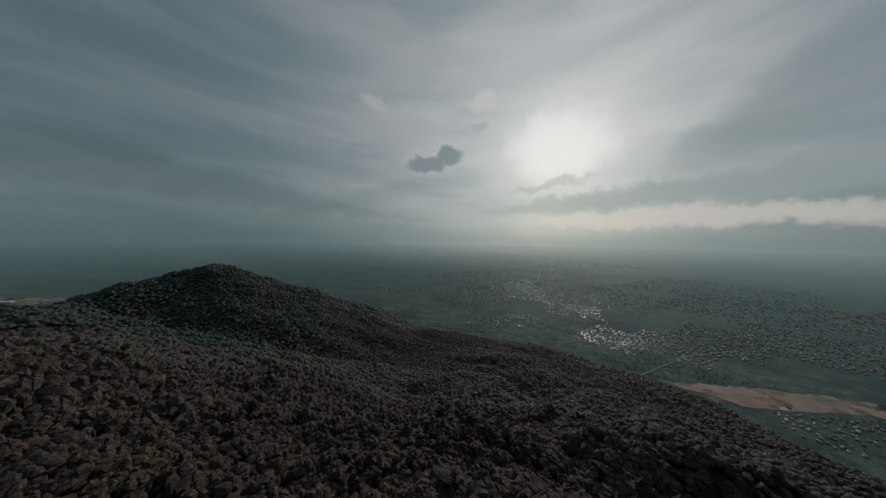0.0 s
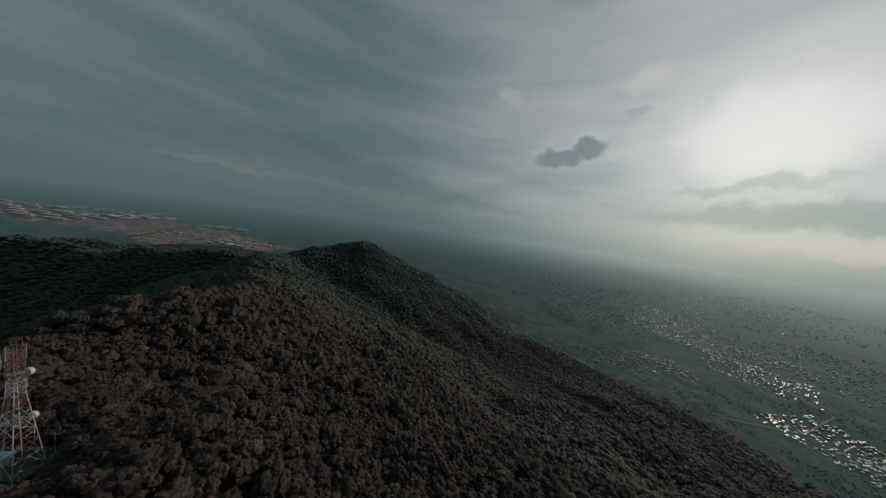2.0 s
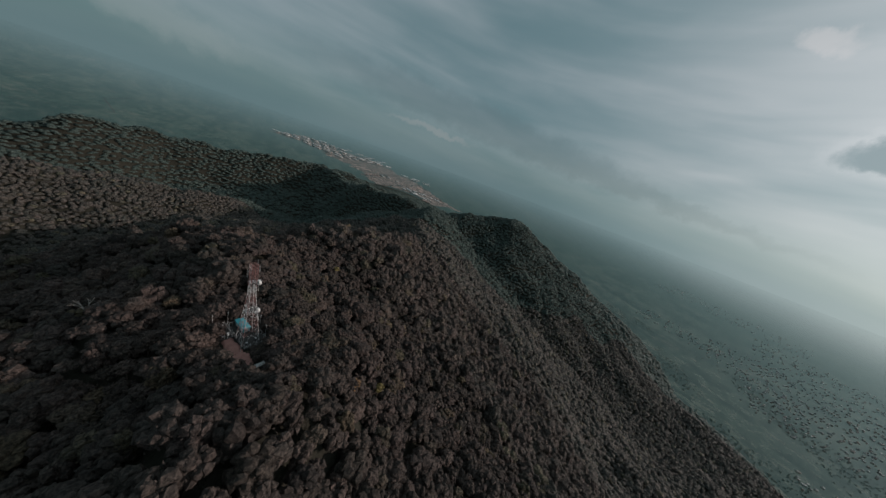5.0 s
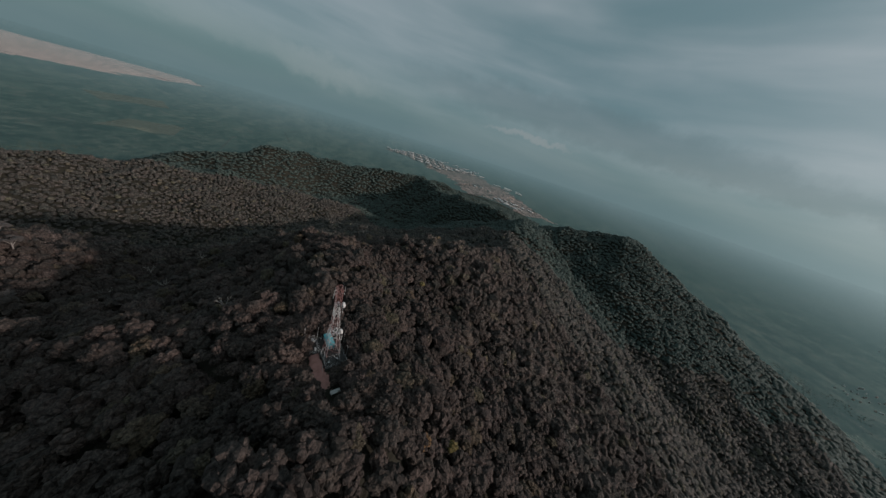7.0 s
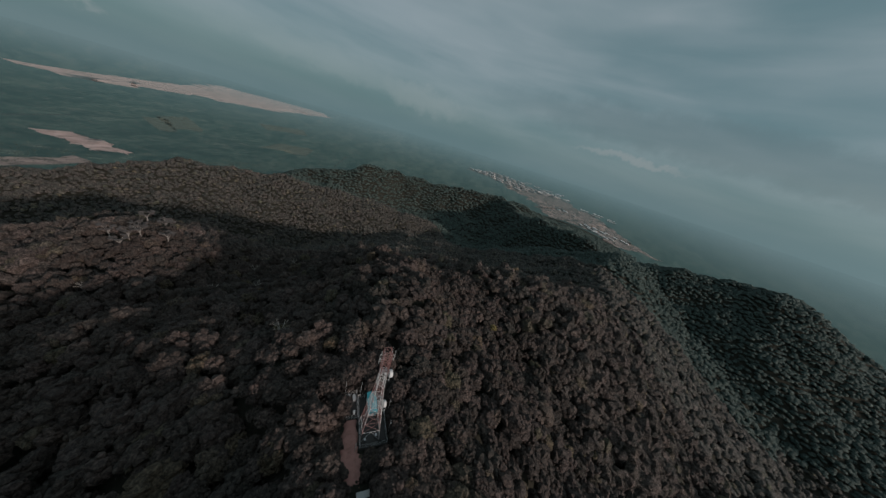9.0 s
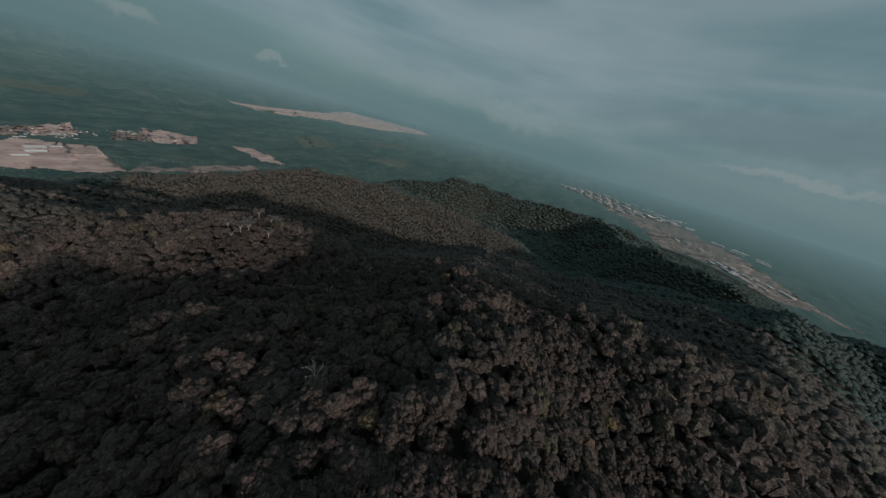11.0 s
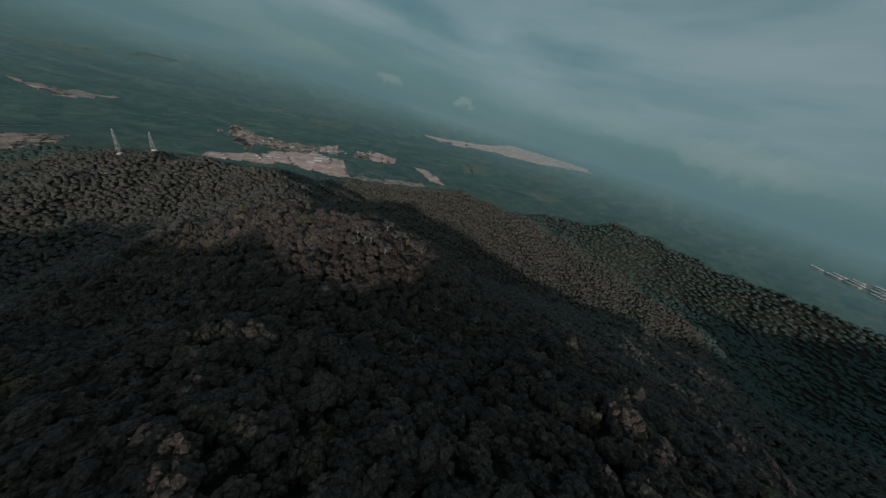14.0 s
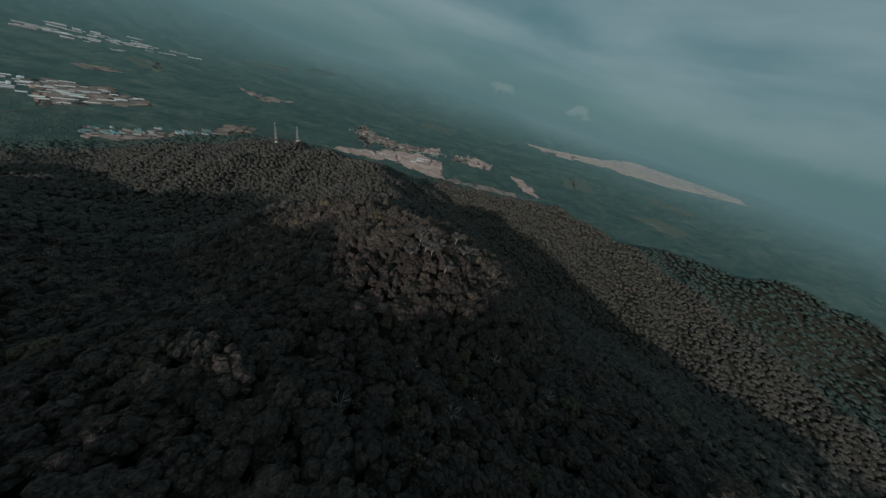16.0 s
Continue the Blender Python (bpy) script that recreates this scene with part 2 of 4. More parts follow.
def bare(n, bsdf, a=(0.44, 0.31, 0.26), b=(0.28, 0.20, 0.165), overgrown=0.85):
    pos = position(n)
    big, small = n.noise(pos, 0.012, 5.0), n.noise(pos, 0.12, 5.0, 0.7)
    tracks = n.noise(n.add("ShaderNodeMapping", {"Vector": pos, "Scale": (0.006, 0.05, 0.02), "Rotation": (0, 0, 0.6)}).outputs[0], 1.0, 4.0)
    col = n.mix(n.ramp(big, 0.35, 0.7), a, b)
    col = n.mix(n.math("MULTIPLY", n.ramp(tracks, 0.5, 0.7), 0.5), col, (0.16, 0.13, 0.11))
    lots = n.add("ShaderNodeTexVoronoi", {"Vector": n.add("ShaderNodeMapping", {"Vector": pos, "Rotation": (0, 0, 0.3), "Scale": (0.014, 0.026, 0.0)}).outputs[0], "Scale": 1.0})
    shade = n.add("ShaderNodeSeparateColor", {0: lots.outputs["Color"]}).outputs[0]
    col = n.mix(n.math("MULTIPLY", n.ramp(shade, 0.45, 0.75), 0.1 + 0.5 * overgrown), col, tuple(0.5 * c for c in b))
    scrub = n.noise(pos, 0.017, 6.0, 0.68)
    col = n.mix(n.math("MULTIPLY", n.ramp(scrub, 0.53, 0.57), overgrown), col, (0.040, 0.048, 0.038))
    join(n, bsdf, n.mix(n.math("MULTIPLY", small, 0.5), col, b), 0.9, small, 0.5, 1.5)


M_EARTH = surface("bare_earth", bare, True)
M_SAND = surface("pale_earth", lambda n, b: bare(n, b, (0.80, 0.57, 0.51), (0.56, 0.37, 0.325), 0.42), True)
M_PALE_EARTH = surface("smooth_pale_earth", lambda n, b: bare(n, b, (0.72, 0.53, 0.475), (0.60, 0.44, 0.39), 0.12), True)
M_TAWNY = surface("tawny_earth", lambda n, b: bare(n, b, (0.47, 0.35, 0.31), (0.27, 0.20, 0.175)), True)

# ---- the lie of the land ----
RIDGES = [
    (798, [(-130, 40, 501), (-300, -5, 475), (-363, 148, 464), (-520, 310, 412), (-765, 418, 388), (-976, 555, 393), (-1115, 685, 363), (-981, 1048, 452), (-906, 1198, 375)]),
    (648, [(-160, -23, 489), (-161, -49, 487), (-190, -156, 422), (-241, -258, 449), (-158, -384, 392), (-138, -673, 289), (-55, -932, 278), (272, -966, 240), (383, -1250, 141)]),
    (623, [(-69, 97, 452), (20, 190, 402), (120, 250, 352), (270, 210, 350), (430, 190, 285), (620, 220, 180), (800, 300, 60)]),
    (560, [(-60, 300, 310), (70, 560, 195), (200, 850, 125), (420, 1080, 60), (560, 1250, 22)]),
    (420, [(-400, 1200, 130), (-100, 1290, 72), (250, 1220, 52), (520, 1080, 42)]),
    (520, [(270, 210, 310), (430, 480, 185), (620, 700, 95), (800, 860, 30)]),
    # unseen eastern ridge, added and raised to shade the southern spur's flank
    (707, [(-89, 25, 503), (10, 15, 503), (260, -30, 440), (450, -130, 385), (640, -320, 250)]),
    (602, [(222, -1005, 258), (472, -1033, 150), (712, -851, 90), (900, -640, 50)]),
    (750, [(-446, 19, 414), (-620, -20, 325), (-900, -60, 235)]),
    (474, [(-1290, -200, 180), (-1200, -430, 226), (-1111, -640, 256), (-1029, -787, 261), (-809, -1014, 260), (-637, -1152, 200), (-402, -1337, 134), (-559, -1598, 10)]),
    (337, [(-1070, 649, 360), (-1438, 407, 348), (-1668, 322, 288), (-2019, 186, 308), (-1977, -290, 262), (-1928, -571, 260), (-1769, -767, 284), (-1680, -860, 225), (-1590, -1080, 165)]),
    (826, [(-1886, -10, 156), (-2440, 384, 237), (-2710, 948, 105)]),
]


YARD = (-145.0, 31.0, 495.0)              # the levelled yard and its height


def ridge_height(x, y):
    total = np.zeros_like(x)
    for wide, line in RIDGES:
        best = np.zeros_like(x)
        for (ax, ay, ah), (bx, by, bh) in zip(line, line[1:]):
            dx, dy = bx - ax, by - ay
            s = np.clip(((x - ax) * dx + (y - ay) * dy) / (dx * dx + dy * dy), 0, 1)
            d = np.hypot(x - ax - s * dx, y - ay - s * dy)
            h = ah + s * (bh - ah)
            u = np.sqrt(d * d + 25.0 ** 2) / wide - 25.0 / wide
            best = np.maximum(best, h * 0.13 * np.log1p(np.exp(np.clip((1 - u) / 0.13, -30, 30))))
        blend = np.clip(0.5 + 0.5 * (total - best) / 45.0, 0, 1)
        total = total * blend + best * (1 - blend) + 45.0 * blend * (1 - blend) * 0.35
    return total


def wobble(x, y):
    """Spurs and gullies."""
    z = 0.0
    for k, (wl, amp) in enumerate(((310, 10), (170, 7), (83, 4), (41, 2))):
        a = 0.7 + 1.3 * k
        u, v = x * math.cos(a) + y * math.sin(a), y * math.cos(a) - x * math.sin(a)
        z = z + amp * np.sin(6.283 * u / wl + 2.0 * np.sin(6.283 * v / (wl * 1.7) + k)) * np.cos(6.283 * v / (wl * 1.3) + 0.5 * k)
    return z


def squeeze(d):
    """Distances past FLAT are drawn in, so that the far plain ends inside the view's reach."""
    return np.where(d < FLAT, d, FLAT + RIM * (1 - np.exp(-(np.maximum(d, FLAT) - FLAT) / RIM)))


def stretch(g):
    return np.where(g < FLAT, g, FLAT - RIM * np.log(np.maximum(1 - (np.maximum(g, FLAT) - FLAT) / RIM, 1e-5)))


def land(x, y):
    """Height of the ground at true plan coordinates within reach, and of the drawn-in far plain."""
    x, y = np.asarray(x, float), np.asarray(y, float)
    g = np.hypot(x - HUB[0], y - HUB[1])
    d = stretch(g)
    base = EYE_LEVEL * (1 - g / np.maximum(d, 1e-9))
    hills = ridge_height(x, y)
    z = base + hills + wobble(x, y) * np.clip(hills / 120.0, 0, 1)
    # the levelled yard round the tower
    near_yard = np.exp(-(np.maximum(np.hypot(x - YARD[0], y - YARD[1]) - 17.0, 0) / 14.0) ** 2)
    return z * (1 - near_yard) + (YARD[2] - 0.9) * near_yard


def far(x, y):
    """From true plan coordinates to the drawn-in plain."""
    x, y = np.asarray(x, float), np.asarray(y, float)
    d = np.hypot(x - HUB[0], y - HUB[1])
    k = squeeze(d) / np.maximum(d, 1e-6)
    return HUB[0] + (x - HUB[0]) * k, HUB[1] + (y - HUB[1]) * k


def mesh_object(name, verts, faces, material, smooth=False, parent=None):
    """One mesh from arrays: faces all of one size, or a list."""
    me = bpy.data.meshes.new(name)
    if isinstance(faces, np.ndarray):
        k = faces.shape[1]
        me.vertices.add(len(verts))
        me.vertices.foreach_set("co", np.asarray(verts, np.float32).ravel())
        me.loops.add(faces.size)
        me.loops.foreach_set("vertex_index", faces.astype(np.int32).ravel())
        me.polygons.add(len(faces))
        me.polygons.foreach_set("loop_start", np.arange(0, faces.size, k, dtype=np.int32))
        me.polygons.foreach_set("loop_total", np.full(len(faces), k, np.int32))
        me.polygons.foreach_set("use_smooth", np.broadcast_to(smooth, len(faces)))
        me.update(calc_edges=True)
    else:
        me.from_pydata(verts, [], faces)
    me.materials.append(material)
    ob = new(name, me)
    ob.parent = parent
    return ob


def grid_faces(rows, cols, closed=False):
    i = np.arange(rows - 1)[:, None]
    j = np.arange(cols if closed else cols - 1)[None, :]
    a, b = i * cols + j, i * cols + (j + 1) % cols
    return np.stack([a, b, b + cols, a + cols], -1).reshape(-1, 4)


def build_ground():
    around = 420
    radii = np.concatenate([[0.02], np.arange(6, 700, 8.0), np.geomspace(700, 2500, 80), FLAT + RIM * (1 - np.geomspace(0.985, 0.00012, 70))])
    a = np.linspace(0, 2 * np.pi, around, endpoint=False)
    x = HUB[0] + radii[:, None] * np.cos(a)[None]
    y = HUB[1] + radii[:, None] * np.sin(a)[None]
    z = land(x, y)
    # blue hills on the southern skyline
    rim = np.clip((radii - 4350) / 380, 0, 1)[:, None]
    deg = np.degrees(a)[None] - 360
    z = z + rim * 95 * (np.exp(-((deg + 52) / 13) ** 2) + 0.35 * np.exp(-((deg + 84) / 9) ** 2)) * (1 + 0.25 * np.sin(deg * 0.9) + 0.12 * np.sin(deg * 2.3))
    verts = np.stack([x, y, z], -1).reshape(-1, 3)
    ob = mesh_object("ground", verts, grid_faces(len(radii), around, True), M_GROUND, True)
    woods = np.clip((ridge_height(x, y) - 14) / 12, 0, 1).reshape(-1)
    att = ob.data.attributes.new("woods", "FLOAT", "POINT")
    att.data.foreach_set("value", woods.astype(np.float32))
    tagged(ob, "dark wooded hills sinking to a wide hazy green plain", "ground", kind="structure")
    return ob


build_ground()


def plain_color(name, color, rough=0.8, airy=True, scale=0.6, dirt=0.35, metal=0.0):
    def build(n, bsdf):
        pos = position(n)
        spots, streaks = n.noise(pos, scale, 5.0, 0.65), n.noise(pos, scale * 0.12, 3.0)
        dark = tuple(c * 0.5 for c in color)
        col = n.mix(n.math("MULTIPLY", n.ramp(spots, 0.4, 0.75), dirt), color, dark)
        col = n.mix(n.math("MULTIPLY", n.ramp(streaks, 0.45, 0.7), dirt), col, tuple(c * 0.7 for c in color))
        join(n, bsdf, col, rough, spots, 0.2, 0.05, Metallic=metal)
    return surface(name, build, airy)


def varied(name, colors, airy=True, island=True, dirt=0.45):
    def build(n, bsdf):
        pick = n.add("ShaderNodeNewGeometry").outputs["Random Per Island"] if island else n.add("ShaderNodeObjectInfo").outputs["Random"]
        ramp = n.add("ShaderNodeValToRGB", {0: pick})
        ramp.color_ramp.interpolation = "CONSTANT"
        e = ramp.color_ramp.elements
        while len(e) < len(colors):
            e.new(0.5)
        for k, c in enumerate(colors):
            e[k].position = k / len(colors)
        for k, c in enumerate(colors):
            e[k].color = (*c, 1)
        stain = n.noise(position(n), 0.25, 5.0, 0.65)
        join(n, bsdf, n.mix(n.math("MULTIPLY", n.ramp(stain, 0.4, 0.8), dirt), ramp.outputs[0], (0.10, 0.10, 0.10)), 0.38, stain, 0.15, 0.05)
    return surface(name, build, airy)


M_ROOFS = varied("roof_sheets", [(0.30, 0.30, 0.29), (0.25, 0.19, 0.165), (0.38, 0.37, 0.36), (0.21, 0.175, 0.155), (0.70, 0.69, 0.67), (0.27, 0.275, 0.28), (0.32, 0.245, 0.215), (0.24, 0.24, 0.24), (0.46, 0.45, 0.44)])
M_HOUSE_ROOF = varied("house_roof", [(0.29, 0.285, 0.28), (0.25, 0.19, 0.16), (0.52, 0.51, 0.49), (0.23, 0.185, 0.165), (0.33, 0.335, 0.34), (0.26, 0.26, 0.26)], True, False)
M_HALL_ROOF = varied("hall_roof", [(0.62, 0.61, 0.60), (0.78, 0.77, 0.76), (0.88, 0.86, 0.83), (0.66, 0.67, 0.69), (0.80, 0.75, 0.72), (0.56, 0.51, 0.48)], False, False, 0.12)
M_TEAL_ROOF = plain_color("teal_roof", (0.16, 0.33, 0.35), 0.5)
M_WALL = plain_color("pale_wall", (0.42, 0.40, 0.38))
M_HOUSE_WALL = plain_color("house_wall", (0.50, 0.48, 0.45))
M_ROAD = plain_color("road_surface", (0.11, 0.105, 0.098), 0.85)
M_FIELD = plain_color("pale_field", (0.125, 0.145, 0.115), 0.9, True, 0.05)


def strip(name, low, high, material, label, rows=10, per=10, lift=1.5, rough=0.0, category="bare ground"):
    """A patch of ground between two lines of true plan points, draped on the land."""
    def fine(line, count):
        p = np.array(line, float)
        run = np.concatenate([[0], np.cumsum(np.hypot(*np.diff(p, axis=0).T))])
        t = np.linspace(0, run[-1], count)
        return np.stack([np.interp(t, run, p[:, k]) for k in (0, 1)], -1)
    count = (max(len(low), len(high)) - 1) * per + 1
    a, b = fine(low, count), fine(high, count)
    rng = np.random.RandomState(len(name) + len(low) * 7)
    if rough:
        for e in (a, b):
            e += rng.normal(0, rough, e.shape) + np.repeat(rng.normal(0, rough * 1.5, (count // 4 + 1, 2)), 4, 0)[:count]
    t = np.linspace(0, 1, rows)[:, None, None]
    p = a[None] * (1 - t) + b[None] * t
    x, y = far(p[..., 0], p[..., 1])
    z = land(x, y) + lift + 0.0012 * np.maximum(np.hypot(x, y) - 1500, 0)
    ob = mesh_object(name, np.stack([x, y, z], -1).reshape(-1, 3), grid_faces(rows, count), material, True)
    return tagged(ob, label, category, kind="structure")


# ---- bare earth, fields and roads of the plain ----
strip("pale_earthworks", [(-2320, -5330), (-2800, -4930), (-3480, -5250), (-4660, -5480), (-5560, -5270), (-9470, -6350)], [(-2410, -5600), (-3140, -5900), (-4280, -6400), (-8210, -9600), (-9580, -9300), (-11240, -7650)], M_PALE_EARTH, "long pale pink strip of cleared earth on the plain", rough=45)
strip("quarry_ground", [(60, -1950), (-90, -1930), (-256, -1850), (-430, -1770)], [(60, -2170), (-89, -2290), (-250, -2340), (-440, -2260)], M_SAND, "pink and tan levelled earth of a worksite", rough=9)
strip("worksite_road", [(335, -1842), (207, -1872), (92, -1885), (9, -1868)], [(335, -1930), (220, -2019), (108, -2089), (37, -2132)], M_SAND, "pinkish levelled strip at the worksite's entrance", rough=7)
strip("worksite_mound", [(301, -2340), (217, -2149), (173, -2147)], [(386, -2690), (334, -2895), (202, -2599)], M_EARTH, "reddish mound of bare earth", rough=16)
strip("worksite_back", [(160, -2350), (57, -2290), (-56, -2260), (-180, -2330)], [(205, -2560), (44, -2600), (-160, -2540), (-303, -2640)], M_EARTH, "reddish bare earth among the worksite's sheds", rough=16)
strip("worksite_yard", [(-255, -2443), (-330, -2500), (-408, -2626)], [(-270, -2636), (-330, -2720), (-398, -2828)], M_SAND, "pinkish yard behind the worksite", rough=14)
strip("pink_terrace", [(-663, -2436), (-780, -2432), (-894, -2441)], [(-737, -2881), (-870, -2790), (-984, -2707)], M_SAND, "square of pink terraced earth", rough=10)
strip("terrace_yard", [(-501, -2430), (-580, -2470), (-655, -2510)], [(-579, -2620), (-640, -2700), (-704, -2740)], M_EARTH, "reddish earth beside the pink terrace", rough=12)
strip("tipped_earth", [(-1109, -2441), (-1117, -2039), (-1214, -1954)], [(-1260, -2440), (-1306, -2298), (-1240, -1990)], M_SAND, "narrow strip of pale tipped earth", rough=10)
strip("foot_track", [(-421, -1826), (-674, -1806), (-1007, -1838)], [(-441, -1875), (-698, -1886), (-1043, -1950)], M_TAWNY, "tawny cleared ground at the wood's edge", rough=8)
strip("fallow_field", [(-1778, -2615), (-2255, -2744)], [(-1960, -3013), (-2537, -3327)], M_FIELD, "pale fallow field", rough=25, category="field")
strip("industrial_ground", [(-3081, 2098), (-3125, 1695), (-3663, 1380), (-3548, 1013), (-5000, 800), (-5359, 509), (-6300, 150), (-6726, -606)], [(-3115, 2149), (-3577, 2171), (-4610, 2235), (-5790, 1979), (-6800, 1900), (-7157, 1035), (-8000, 600), (-8295, 43)], M_TAWNY, "tawny bare earth of an industrial estate", rough=35)
strip("sand_lot", [(902, 934), (1051, 835), (1250, 800), (1500, 770), (1900, 700)], [(925, 985), (1120, 950), (1400, 905), (1560, 850), (2000, 800)], M_EARTH, "strip of cleared tan earth below the hill", rough=6)
strip("second_estate_ground", [(1480, -1365), (1400, -1500), (1390, -1640), (1307, -1752)], [(1860, -1700), (1760, -1790), (1691, -1912), (1352, -1820)], M_EARTH, "reddish earth of a second industrial estate", rough=14)
strip("red_cutting", [(891, -1553), (830, -1650), (779, -1742)], [(930, -1800), (900, -1863), (815, -1895)], M_EARTH, "reddish hillside cutting", rough=10)
strip("village_ground", [(1110, -1190), (1000, -1230), (930, -1300), (900, -1480)], [(1180, -1290), (1060, -1350), (980, -1430), (930, -1580)], M_TAWNY, "tawny earth between the sheds of a village", rough=14)
strip("works_yard", [(2004, -2173), (1962, -2371)], [(2126, -2252), (2080, -2400)], M_EARTH, "small reddish works yard", rough=10)
strip("far_clearing", [(1560, -2948), (1236, -2694), (1118, -3018)], [(1600, -3050), (1320, -2900), (1150, -3100)], M_TAWNY, "pale clearing among the woods", rough=20)
for k, (near_line, far_line) in enumerate((
        ([(2012, -5286), (2566, -4818)], [(2451, -6090), (2700, -5379)]), ([(1914, -2726), (2049, -2647)], [(2300, -3100), (2486, -2956)]),
        ([(1900, -6500), (2250, -6300)], [(2100, -8000), (2600, -7700)]), ([(-700, -3900), (-200, -3800)], [(-750, -4300), (-150, -4250)]),
        ([(-3900, -2900), (-3300, -3000)], [(-4300, -3300), (-3500, -3500)]),
        ([(1500, 3000), (2300, 2800)], [(1800, 3400), (2700, 3100)]),
        ([(2900, 1700), (3500, 1500)], [(3200, 2200), (3900, 1900)]), ([(-2600, -1900), (-2300, -2150)], [(-3000, -2100), (-2700, -2400)]))):
    strip("field", near_line, far_line, M_FIELD, "pale open field on the hazy plain", rough=20, category="field")
for line in ([(1394, -1224), (1417, -1376), (1300, -1500), (1180, -1640), (1000, -1900), (600, -2400), (100, -2480), (-450, -2450), (-1500, -2900)],
             [(640, 1330), (900, 1420), (1150, 1700), (1050, 2100), (900, 2700), (400, 3300), (-100, 3900)],
             [(800, 1000), (1200, 1200), (1900, 1350), (2800, 1500), (4000, 1800)],
             [(1100, 2000), (1900, 2050), (2900, 2300), (4200, 3100)],
             [(-2500, -1500), (-3200, -1800), (-3800, -1500), (-4600, -1900), (-5600, -2000)]):
    p = np.array(line, float)
    side = np.gradient(p, axis=0)[:, ::-1] * (1, -1)
    side /= np.linalg.norm(side, axis=1)[:, None]
    strip("road", (p - side * 4).tolist(), (p + side * 4).tolist(), M_ROAD, "pale road across the plain", rows=2, per=14, lift=2.2, category="road")


# ---- buildings of the plain ----
def part(name, bm, material, parent, label=""):
    me = bpy.data.meshes.new(name)
    bm.to_mesh(me)
    bm.free()
    me.materials.append(material)
    ob = new(name, me)
    ob.parent = parent
    if label:
        ob["label"] = label
    return ob


def box(bm, x0, y0, z0, x1, y1, z1):
    m = Matrix.Translation(((x0 + x1) / 2, (y0 + y1) / 2, (z0 + z1) / 2)) @ Matrix.Diagonal((x1 - x0, y1 - y0, z1 - z0, 1))
    return bmesh.ops.create_cube(bm, size=1, matrix=m)["verts"]


def prism(bm, half_x, half_y, z0, z1, over):
    """A gabled roof with thickness, ridge along x."""
    v = [bm.verts.new(p) for x in (-half_x - over, half_x + over) for p in ((x, -half_y - over, z0), (x, half_y + over, z0), (x, 0, z1))]
    for f in ((0, 2, 1), (3, 4, 5), (0, 3, 5, 2), (1, 2, 5, 4), (0, 1, 4, 3)):
        bm.faces.new([v[k] for k in f])


def building(name, size, roof, label, category, group, roof_height, walls=M_WALL):
    lx, ly, h = size
    ob = new(name)
    bm = bmesh.new()
    box(bm, -lx / 2, -ly / 2, -4, lx / 2, ly / 2, h)
    part("wall", bm, walls, ob)
    bm = bmesh.new()
    prism(bm, lx / 2, ly / 2, h, h + roof_height, 0.5)
    part("roof", bm, roof, ob)
    return tagged(ob, label, category, group)


def placed(x, y, yaw, scale=1.0, lift=None):
    """The pose of a thing on the plain, at true plan coordinates."""
    d = math.hypot(x - HUB[0], y - HUB[1])
    fx, fy = (float(q) for q in far(x, y))
    k = float(squeeze(np.array(d))) / d * scale
    lift = 0.5 + 0.0035 * max(d - 1700, 0) * k if lift is None else lift
    return Matrix.Translation((fx, fy, float(land(fx, fy)) + lift)) @ Matrix.Rotation(radians(yaw), 4, "Z") @ Matrix.Diagonal((k, k, k, 1))


def move(ob, m):
    ob.matrix_basis = m
    return ob


LONG_HALL = building("warehouse", (190, 46, 12), M_HALL_ROOF, "long pale-roofed warehouse on bare ground", "warehouse", "warehouses of the estate", 4)
SHORT_HALL = building("warehouse", (80, 40, 7), M_HALL_ROOF, "pale-roofed factory shed on bare ground", "warehouse", "warehouses of the estate", 3)
move(LONG_HALL, placed(-6100, 300, 42))
move(SHORT_HALL, placed(-3500, 1560, 60))
rng = random.Random(11)
# rows of halls: first hall, heading, step along the row, step between rows, rows, halls a row, size
for x0, y0, yaw, along, apart, rows_, halls, size in ((-6950, -480, 42, 290, 260, 6, 7, 1.35), (-5900, 880, 118, 300, 240, 2, 5, 1.35), (-5350, 1980, 60, 260, 220, 2, 3, 1.2),
                                                     (-3780, 1480, 20, 150, 105, 4, 4, 0.9), (-4560, 1330, 25, 220, 150, 2, 2, 0.9), (-7300, 900, 60, 320, 300, 3, 4, 1.2)):
    a = radians(yaw)
    for row in range(rows_):
        for k in range(halls):
            if rng.random() < 0.86:
                x = x0 + math.cos(a) * along * k - math.sin(a) * apart * row + rng.uniform(-18, 18)
                y = y0 + math.sin(a) * along * k + math.cos(a) * apart * row + rng.uniform(-18, 18)
                copy_thing(LONG_HALL if size > 1 or rng.random() < 0.7 else SHORT_HALL, placed(x, y, yaw + rng.uniform(-2, 2), size * rng.uniform(0.85, 1.15)))
for x, y, yaw, sc in ((-235, -2130, 12, 0.75), (-240, -2200, 12, 0.8), (-190, -2060, 12, 0.6), (-300, -2230, 12, 0.5), (-60, -2420, 20, 0.4), (120, -2030, 14, 0.35), (60, -2050, 14, 0.35), (0, -2060, 14, 0.35), (-130, -2400, 20, 0.35), (-330, -2480, 25, 0.5), (100, -2600, 30, 0.4), (-640, -2620, 30, 0.4), (-600, -2700, 30, 0.35)):
    copy_thing(SHORT_HALL, placed(x, y, yaw, sc))
